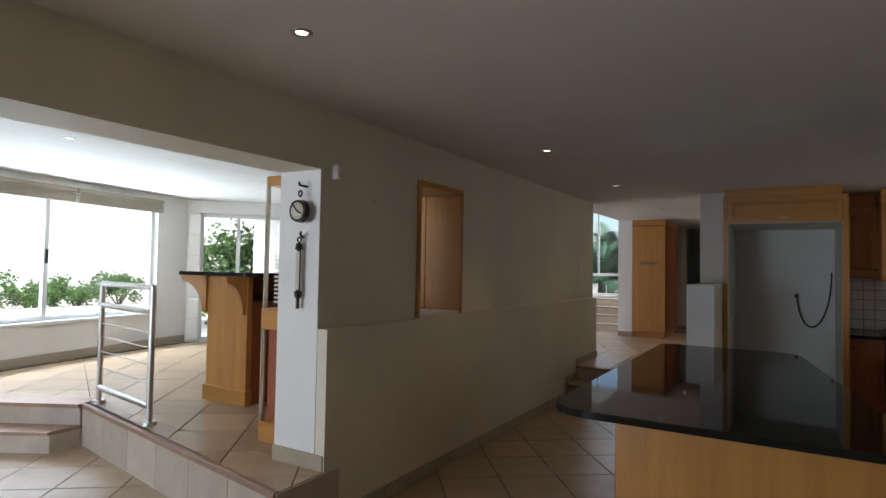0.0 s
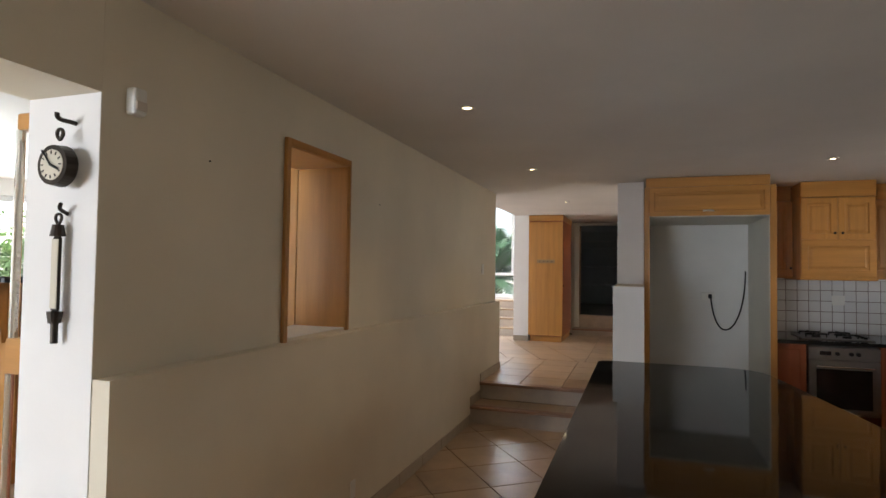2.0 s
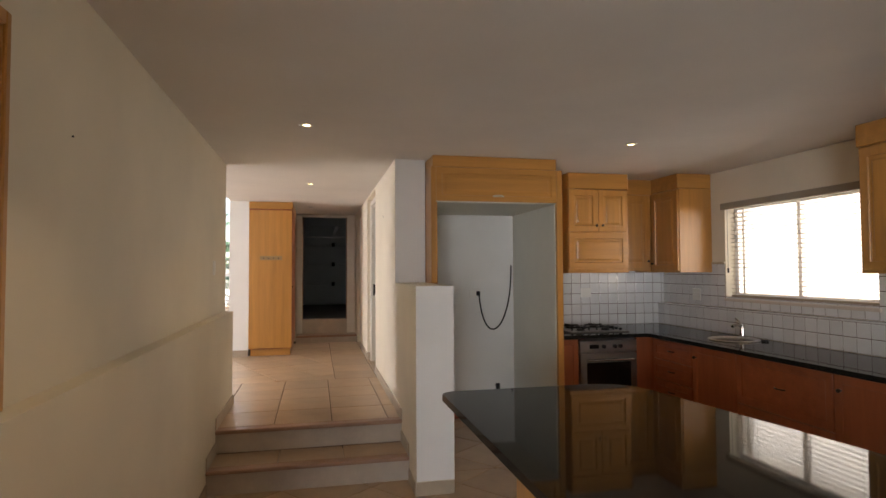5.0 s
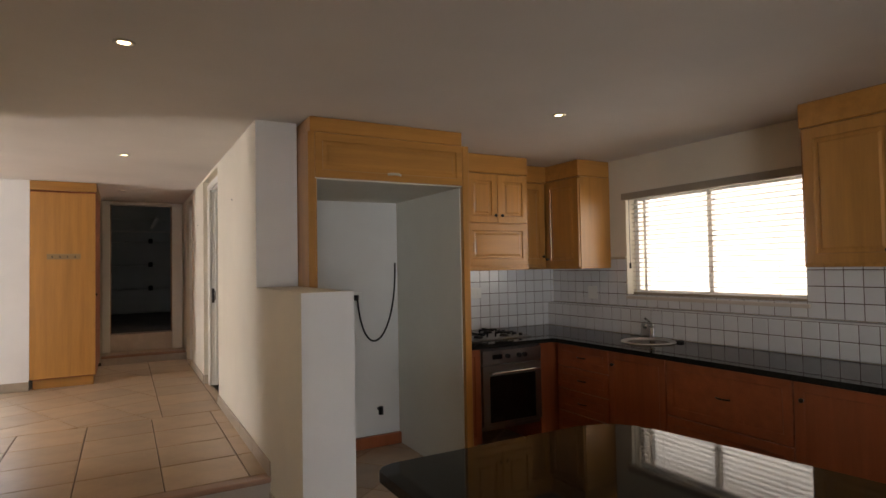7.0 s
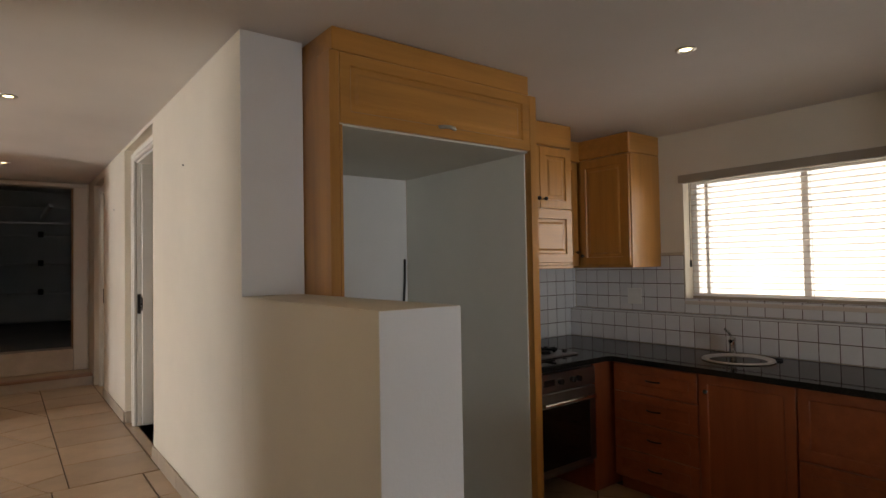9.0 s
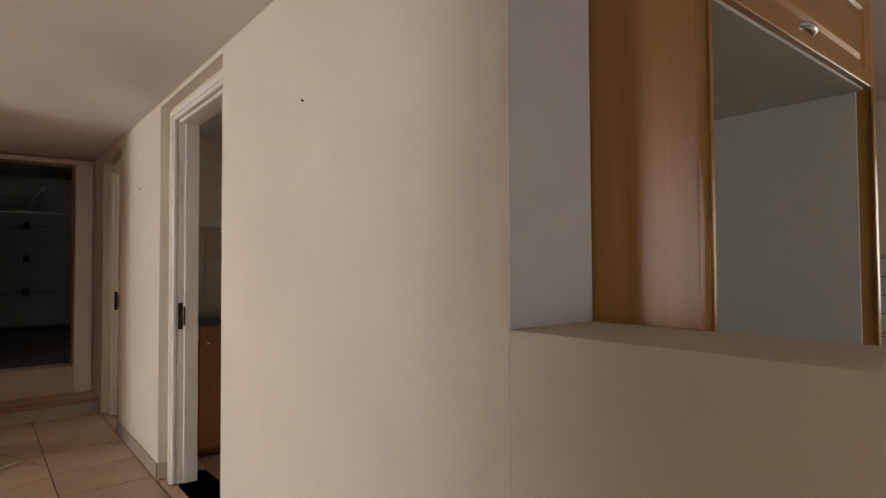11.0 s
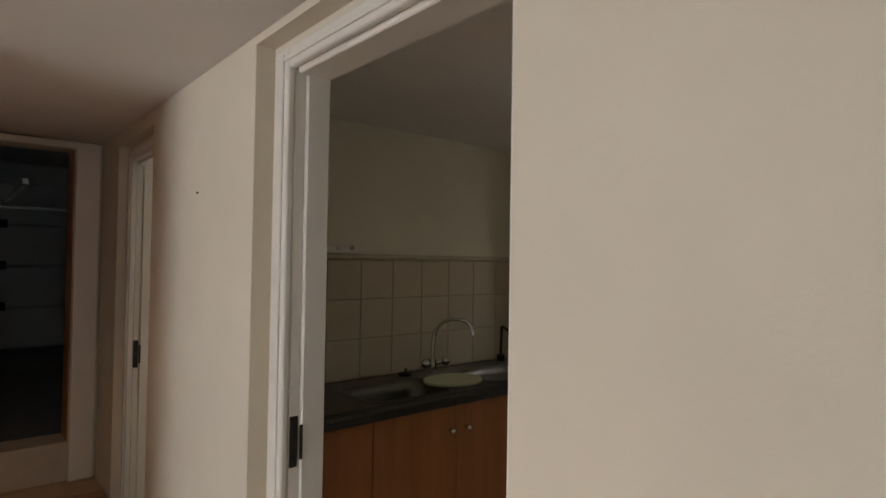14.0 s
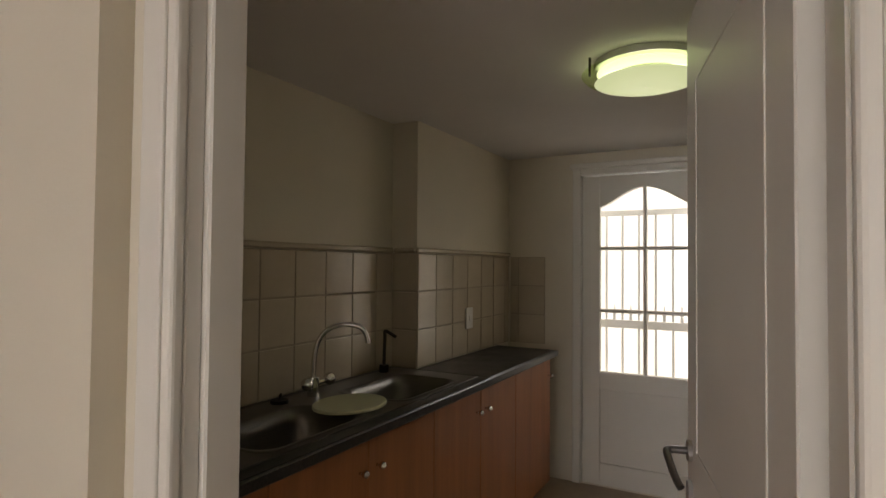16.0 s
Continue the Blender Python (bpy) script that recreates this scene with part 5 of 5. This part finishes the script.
# ---- outside ----
wall("garden_wall_west", -14.2, -14.0, -6, 12.5, -0.13, 3.6, RENDERED, (), "high white garden wall in the sun")
wall("garden_wall_north", -14.0, -6.5, 12.3, 12.5, -0.13, 3.2, RENDERED, (), "high white garden wall in the sun")
wall("planter_wall", -12.4, -12.2, -4, 9.5, -0.13, 0.65, RENDERED, (), "low white planter wall")
# emissive sheet added past the glass so the east windows read bright white
tagged(box("backdrop_east", 5.2, 5.25, 0, 14, -0.12, 4.2, glowing("backdrop_glow", (1.0, 0.97, 0.94), 0.45), 0), "glowing white sheet added outside the east windows", "backdrop", kind="structure")
tagged(box("planter_soil", -14.0, -12.4, -4, 9.5, 0.3, 0.55, BARK, 0), "dark planter soil", "soil", kind="structure")
tagged(box("terrace", -14.0, -6.3, -6, 12.3, -0.12, 0.3, PAVE, 0), "pale paved terrace outside the bay", "terrace", kind="structure")


def shrub(name, loc, size, count, leaf_len, mat, label, seed):
    rnd = random.Random(seed)
    t = thing(name, loc, label, "shrub")
    bm = bmesh.new()
    for k in range(7):
        an = rnd.uniform(0, 6.28)
        add_cyl(bm, (0, 0, 0), (size[0] * 0.6 * math.cos(an), size[1] * 0.6 * math.sin(an), size[2] * rnd.uniform(0.5, 0.9)), 0.02, 0.006, 6)
    bm_ob("stem", bm, BARK, t)
    lumps = [(rnd.uniform(-0.75, 0.75) * size[0], rnd.uniform(-0.75, 0.75) * size[1], rnd.uniform(0.25, 0.85) * size[2], rnd.uniform(0.14, 0.3) * size[2]) for _ in range(22)]
    verts, faces = [], []
    for _ in range(count):
        lx, ly, lz, lr = rnd.choice(lumps)
        v = Vector((rnd.gauss(0, 1), rnd.gauss(0, 1), rnd.gauss(0, 1))).normalized() * lr * rnd.uniform(0.5, 1.1)
        c = Vector((lx, ly, max(0.03, lz + v.z))) + Vector((v.x, v.y, 0))
        m = Matrix.Translation(c) @ Euler((rnd.uniform(0, 6.3), rnd.uniform(0, 6.3), rnd.uniform(0, 6.3))).to_matrix().to_4x4()
        l_ = leaf_len * rnd.uniform(0.6, 1.3)
        i = len(verts)
        verts += [m @ Vector(p) for p in ((0, 0, 0), (l_ * 0.25, l_ * 0.5, 0.1 * l_), (0, l_, 0), (-l_ * 0.25, l_ * 0.5, 0.1 * l_))]
        faces += [(i, i + 1, i + 2), (i, i + 2, i + 3)]
    tagged(mesh_ob("foliage", verts, faces, mat, False, t), kind="stuff")
    return t


for i in range(6):
    shrub("planter_shrub", (-13.1, 3.0 + i * 0.95, 0.55), (0.5, 0.6, 0.6 + 0.1 * (i % 3)), 1600, 0.09, LEAF, "low green shrub in the white planter", 10 + i)
shrub("tall_shrub", (-9.3, 8.1, 0.3), (0.8, 0.8, 2.1), 4500, 0.13, LEAF, "tall leafy green shrub against the garden wall", 31)
shrub("tall_shrub", (-8.6, 9.9, 0.3), (1.1, 0.9, 2.1), 4500, 0.15, LEAF2, "dense dark green shrub against the garden wall", 32)
shrub("tall_shrub", (-7.4, 10.6, 0.3), (0.9, 0.7, 1.7), 3500, 0.14, LEAF2, "dense dark green shrub against the garden wall", 33)


def palm(loc, h, seed):
    rnd = random.Random(seed)
    t = thing("palm_tree", loc, "green palm with arching fronds outside the lobby window", "palm")
    bm = bmesh.new()
    add_cyl(bm, (0, 0, 0), (0, 0, h * 0.4), 0.13, 0.1, 10)
    bm_ob("trunk", bm, BARK, t)
    verts, faces = [], []
    for k in range(34):
        an, lift, ln = rnd.uniform(0, 6.28), rnd.uniform(0.15, 1.35), rnd.uniform(0.9, 1.5)
        prev = Vector((0, 0, h * 0.4))
        d = Vector((math.cos(an) * math.cos(lift), math.sin(an) * math.cos(lift), math.sin(lift)))
        side = Vector((-math.sin(an), math.cos(an), 0))
        for s in range(16):
            p = prev + d * ln / 16
            d = (d + Vector((0, 0, -0.07))).normalized()
            for sg_ in (-1, 1):
                tip = p + side * sg_ * 0.38 * math.sin(math.pi * (s + 2) / 19) + d * 0.2 + Vector((0, 0, -0.08))
                i = len(verts)
                verts += [prev, p, tip]
                faces.append((i, i + 1, i + 2))
            prev = p
    tagged(mesh_ob("fronds", verts, faces, LEAF2, False, t), kind="stuff")


palm((-3.5, 15.3, -0.13), 3.6, 5)
palm((-3.6, 16.6, -0.13), 5.0, 6)
palm((-4.9, 16.4, -0.13), 4.4, 7)
wall("garden_wall_lobby", -8.0, -3.25, 18.4, 18.6, -0.13, 2.2, RENDERED, (), "white garden wall behind the palms")

# ---- tiles, last ----


def clip(poly, a, b):
    """Keeps the part of poly to the left of the line from a to b."""
    out = []
    side = lambda p: (b[0] - a[0]) * (p[1] - a[1]) - (b[1] - a[1]) * (p[0] - a[0])
    for i in range(len(poly)):
        p, q = poly[i], poly[(i + 1) % len(poly)]
        sp_, sq_ = side(p), side(q)
        if sp_ >= 0:
            out.append(p)
        if sp_ * sq_ < 0:
            f = sp_ / (sp_ - sq_)
            out.append((p[0] + (q[0] - p[0]) * f, p[1] + (q[1] - p[1]) * f))
    return out


def area(poly):
    return 0.5 * sum(poly[i][0] * poly[(i + 1) % len(poly)][1] - poly[(i + 1) % len(poly)][0] * poly[i][1] for i in range(len(poly)))


def tile_polys(region, size, angle, origin, gap=0.004):
    ca, sa = math.cos(radians(angle)), math.sin(radians(angle))
    n = int(16 / size)
    for i in range(-n, n):
        for j in range(-n, n):
            sq = []
            for u, v in ((i * size + gap, j * size + gap), ((i + 1) * size - gap, j * size + gap), ((i + 1) * size - gap, (j + 1) * size - gap), (i * size + gap, (j + 1) * size - gap)):
                sq.append((origin[0] + u * ca - v * sa, origin[1] + u * sa + v * ca))
            for k in range(len(region)):
                if not sq:
                    break
                sq = clip(sq, region[k], region[(k + 1) % len(region)])
            if len(sq) >= 3 and area(sq) > 0.002:
                yield sq


def lay(parent, region, size, angle, origin, z, near, mat):
    """Tiles over a convex region; those inside the box near are pieces of their own."""
    rest = bmesh.new()
    for poly in tile_polys(region, size, angle, origin):
        cx, cy = sum(p[0] for p in poly) / len(poly), sum(p[1] for p in poly) / len(poly)
        single = near[0] < cx < near[1] and near[2] < cy < near[3]
        bm = bmesh.new() if single else rest
        px, py = (cx, cy) if single else (0, 0)
        dz = random.uniform(-0.0006, 0.0006)
        inner = [(cx + (x - cx) * 0.988, cy + (y - cy) * 0.988) for x, y in poly]
        lo = [bm.verts.new((x - px, y - py, -0.01)) for x, y in poly]
        md = [bm.verts.new((x - px, y - py, -0.002 + dz)) for x, y in poly]
        hi = [bm.verts.new((x - px, y - py, dz)) for x, y in inner]
        bm.faces.new(hi)
        for i in range(len(poly)):
            j = (i + 1) % len(poly)
            bm.faces.new((lo[i], lo[j], md[j], md[i]))
            bm.faces.new((md[i], md[j], hi[j], hi[i]))
        if single:
            bm_ob("tile", bm, mat, parent, Vector((cx, cy, z)) - Vector(parent.location))
    if rest.verts:
        tagged(bm_ob("tiles", rest, mat, parent, Vector((0, 0, z)) - Vector(parent.location)), kind="stuff")
    else:
        rest.free()


lay(kitchen_floor, [(-6.2, -4.4), (3.2, -4.4), (3.2, 7.05), (-6.2, 7.05)], 0.46, 38, (-0.9, 3.0), 0.0, (-1.7, 0.4, 0.5, 7.1), TILE)
lay(bpy.data.objects["floor_kitchen_back"], [(0.14, 7.06), (2.6, 7.06), (2.6, 8.6), (0.14, 8.6)], 0.46, 38, (-0.9, 3.0), 0.0, (0, 3, 7, 9), TILE)
lay(corridor_floor, [(-1.6, 7.42), (-0.14, 7.42), (-0.14, 8.34), (-1.6, 8.34)], 0.46, 0, (-1.62, 7.42), U, (-3, 1, 7, 14), TILE)
lay(corridor_floor, [(-2.6, 8.344), (-0.14, 8.344), (-0.14, 9.26), (-2.6, 9.26)], 0.46, 0, (-1.62, 7.42), U, (-3, 1, 7, 14), TILE)
lay(corridor_floor, [(-2.6, 9.264), (-0.62, 9.264), (-0.62, 12.66), (-2.6, 12.66)], 0.46, 24, (-1.0, 9.9), U, (-3, 1, 7, 14), TILE)
lay(corridor_floor, [(-0.616, 9.264), (-0.14, 9.264), (-0.14, 12.66), (-0.616, 12.66)], 0.472, 0, (-0.616, 9.264), U, (-3, 1, 7, 14), TILE)
lay(bpy.data.objects["floor_lobby"], [(-6, 7.5), (-2.606, 7.5), (-2.606, 12.0), (-6, 12.0)], 0.46, 24, (-1.0, 9.9), U, (0, 0, 0, 0), TILE)
lay(platform, [(-1.59, 2.215), (-1.59, 2.565), (-4.52, 2.722)], 0.5, 38, (-3.4, 3.0), U, (-5, -1, 2, 3.4), TILE)
lay(platform, [(-4.52, 2.724), (-2.04, 2.592), (-2.04, 7.3), (-6.2, 7.3), (-7.4, 5.7), (-7.0, 3.9)], 0.5, 38, (-3.4, 3.0), U, (-5, -2.5, 2, 3.6), TILE)
lay(platform, [(-4.524, 2.718), (-7.004, 3.898), (-6.55, 2.02), (-5.25, 2.25)], 0.5, 38, (-3.4, 3.0), U, (0, 0, 0, 0), TILE)


def wall_tiles(name, label, u0, u1, z0, z1, size, place, mat, grout, holes=(), gap=0.003, up=None):
    """Tiles over a stretch of wall; place(u, z, out) gives the point out metres before the wall."""
    t = thing(name, place(u0, z0, 0), label, "tiles", kind="structure")
    o = Vector(t.location)
    hz = up or size
    us_ = [u0 + i * size for i in range(int((u1 - u0) / size + 0.02) + 1)] + [u1]
    zs_ = [z0 + j * hz for j in range(int((z1 - z0) / hz + 0.02) + 1)] + [z1]
    gv, gf_ = [], []
    shared = {}
    for a0, a1 in zip(us_, us_[1:]):
        for b0, b1 in zip(zs_, zs_[1:]):
            if a1 - a0 < 0.02 or b1 - b0 < 0.02:
                continue
            if any(h[0] < (a0 + a1) / 2 < h[1] and h[2] < (b0 + b1) / 2 < h[3] for h in holes):
                continue
            gi = len(gv)
            gv += [Vector(place(u, z, 0.003)) - o for u, z in ((a0, b0), (a1, b0), (a1, b1), (a0, b1))]
            gf_.append((gi, gi + 1, gi + 2, gi + 3))
            key = (round(a1 - a0, 3), round(b1 - b0, 3))
            base = Vector(place(a0, b0, 0))
            if key not in shared:
                w, h = a1 - a0, b1 - b0
                vv = []
                for ins, d in ((gap, 0.002), (gap, 0.006), (gap + 0.003, 0.0075)):
                    vv += [Vector(place(a0 + x, b0 + z, d)) - base for x, z in ((ins, ins), (w - ins, ins), (w - ins, h - ins), (ins, h - ins))]
                ff = [(8, 9, 10, 11)] + [(4 * k + c, 4 * k + (c + 1) % 4, 4 * k + 4 + (c + 1) % 4, 4 * k + 4 + c) for k in range(2) for c in range(4)]
                ob = mesh_ob("tile", vv, ff, mat, False, t, base - o)
                shared[key] = ob.data
            else:
                ob = new("tile", shared[key])
                ob.parent = t
                ob.location = base - o
    mesh_ob("grout", gv, gf_, grout, False, t)
    return t


wall_tiles("tiles_cooker_wall", "white glazed square tiles with brown grout", 1.374, 3.28, 0.942, 1.56, 0.117, lambda u, z, d: (u, 8.798 - d, z), WTILE, WGROUT, up=0.122)
led = wall("wall_tile_ledge", 3.205, 3.289, 3.2, 8.79, 0, 1.178, WALL, (), "low ledge behind the worktop")
wall_tiles("tiles_sink_ledge", "white glazed square tiles with brown grout", 4.6, 8.79, 0.942, 1.178, 0.118, lambda u, z, d: (3.204 - d, 13.39 - u, z), WTILE, WGROUT, up=0.118)
tagged(box("tile_ledge_cap", 3.19, 3.289, 3.2, 8.79, 1.179, 1.191, WTILE, 0.003), "white tiled ledge top", "ledge", kind="structure")
wall_tiles("tiles_window_wall", "white glazed square tiles with brown grout", 4.6, 8.79, 1.193, 1.64, 0.118, lambda u, z, d: (3.289 - d, 13.39 - u, z), WTILE, WGROUT,
           [(13.39 - 7.72, 13.39 - 6.05, 1.262, 2)], up=0.112)
tagged(box("tile_border", 3.27, 3.289, 7.722, 7.918, 1.641, 1.665, UTILE, 0.004), "narrow tan border strip above the tiles", "border", kind="structure")
earlier = set(bpy.data.objects)
wall_tiles("tiles_utility_wall", "cream glazed wall tiles with a border", 0.145, 1.896, 1.318, 1.93, 0.2, lambda u, z, d: (u, 11.198 - d, z), UTILE, UGROUT, up=0.204)
wall_tiles("tiles_utility_step", "cream glazed wall tiles", 1.9, 3.18, 1.318, 1.93, 0.2, lambda u, z, d: (u, 11.038 - d, z), UTILE, UGROUT, up=0.204)
wall_tiles("tiles_utility_pier", "cream glazed wall tiles", 11.03, 11.19, 1.318, 1.93, 0.26, lambda u, z, d: (1.898 - d, u, z), UTILE, UGROUT, up=0.204)
wall_tiles("tiles_utility_end", "cream glazed wall tiles", 10.76, 11.02, 1.318, 1.93, 0.2, lambda u, z, d: (3.188 - d, u, z), UTILE, UGROUT, up=0.204)
bt = thing("tile_border_utility", (1.0, 11.28, 1.93), "narrow moulded cream tile border", "border", kind="structure")
box("strip", 0.145, 1.885, 11.176, 11.197, 1.932, 1.96, UTILE, 0.008, bt)
box("strip", 1.874, 3.18, 11.016, 11.037, 1.932, 1.96, UTILE, 0.008, bt)
box("strip", 1.876, 1.897, 11.038, 11.175, 1.932, 1.96, UTILE, 0.008, bt)
settle(earlier)
wall_tiles("tiles_room", "beige dado tiles in the small room", 0.15, 2.19, U, 1.78, 0.3, lambda u, z, d: (u, 12.998 - d, z), UTILE, UGROUT)
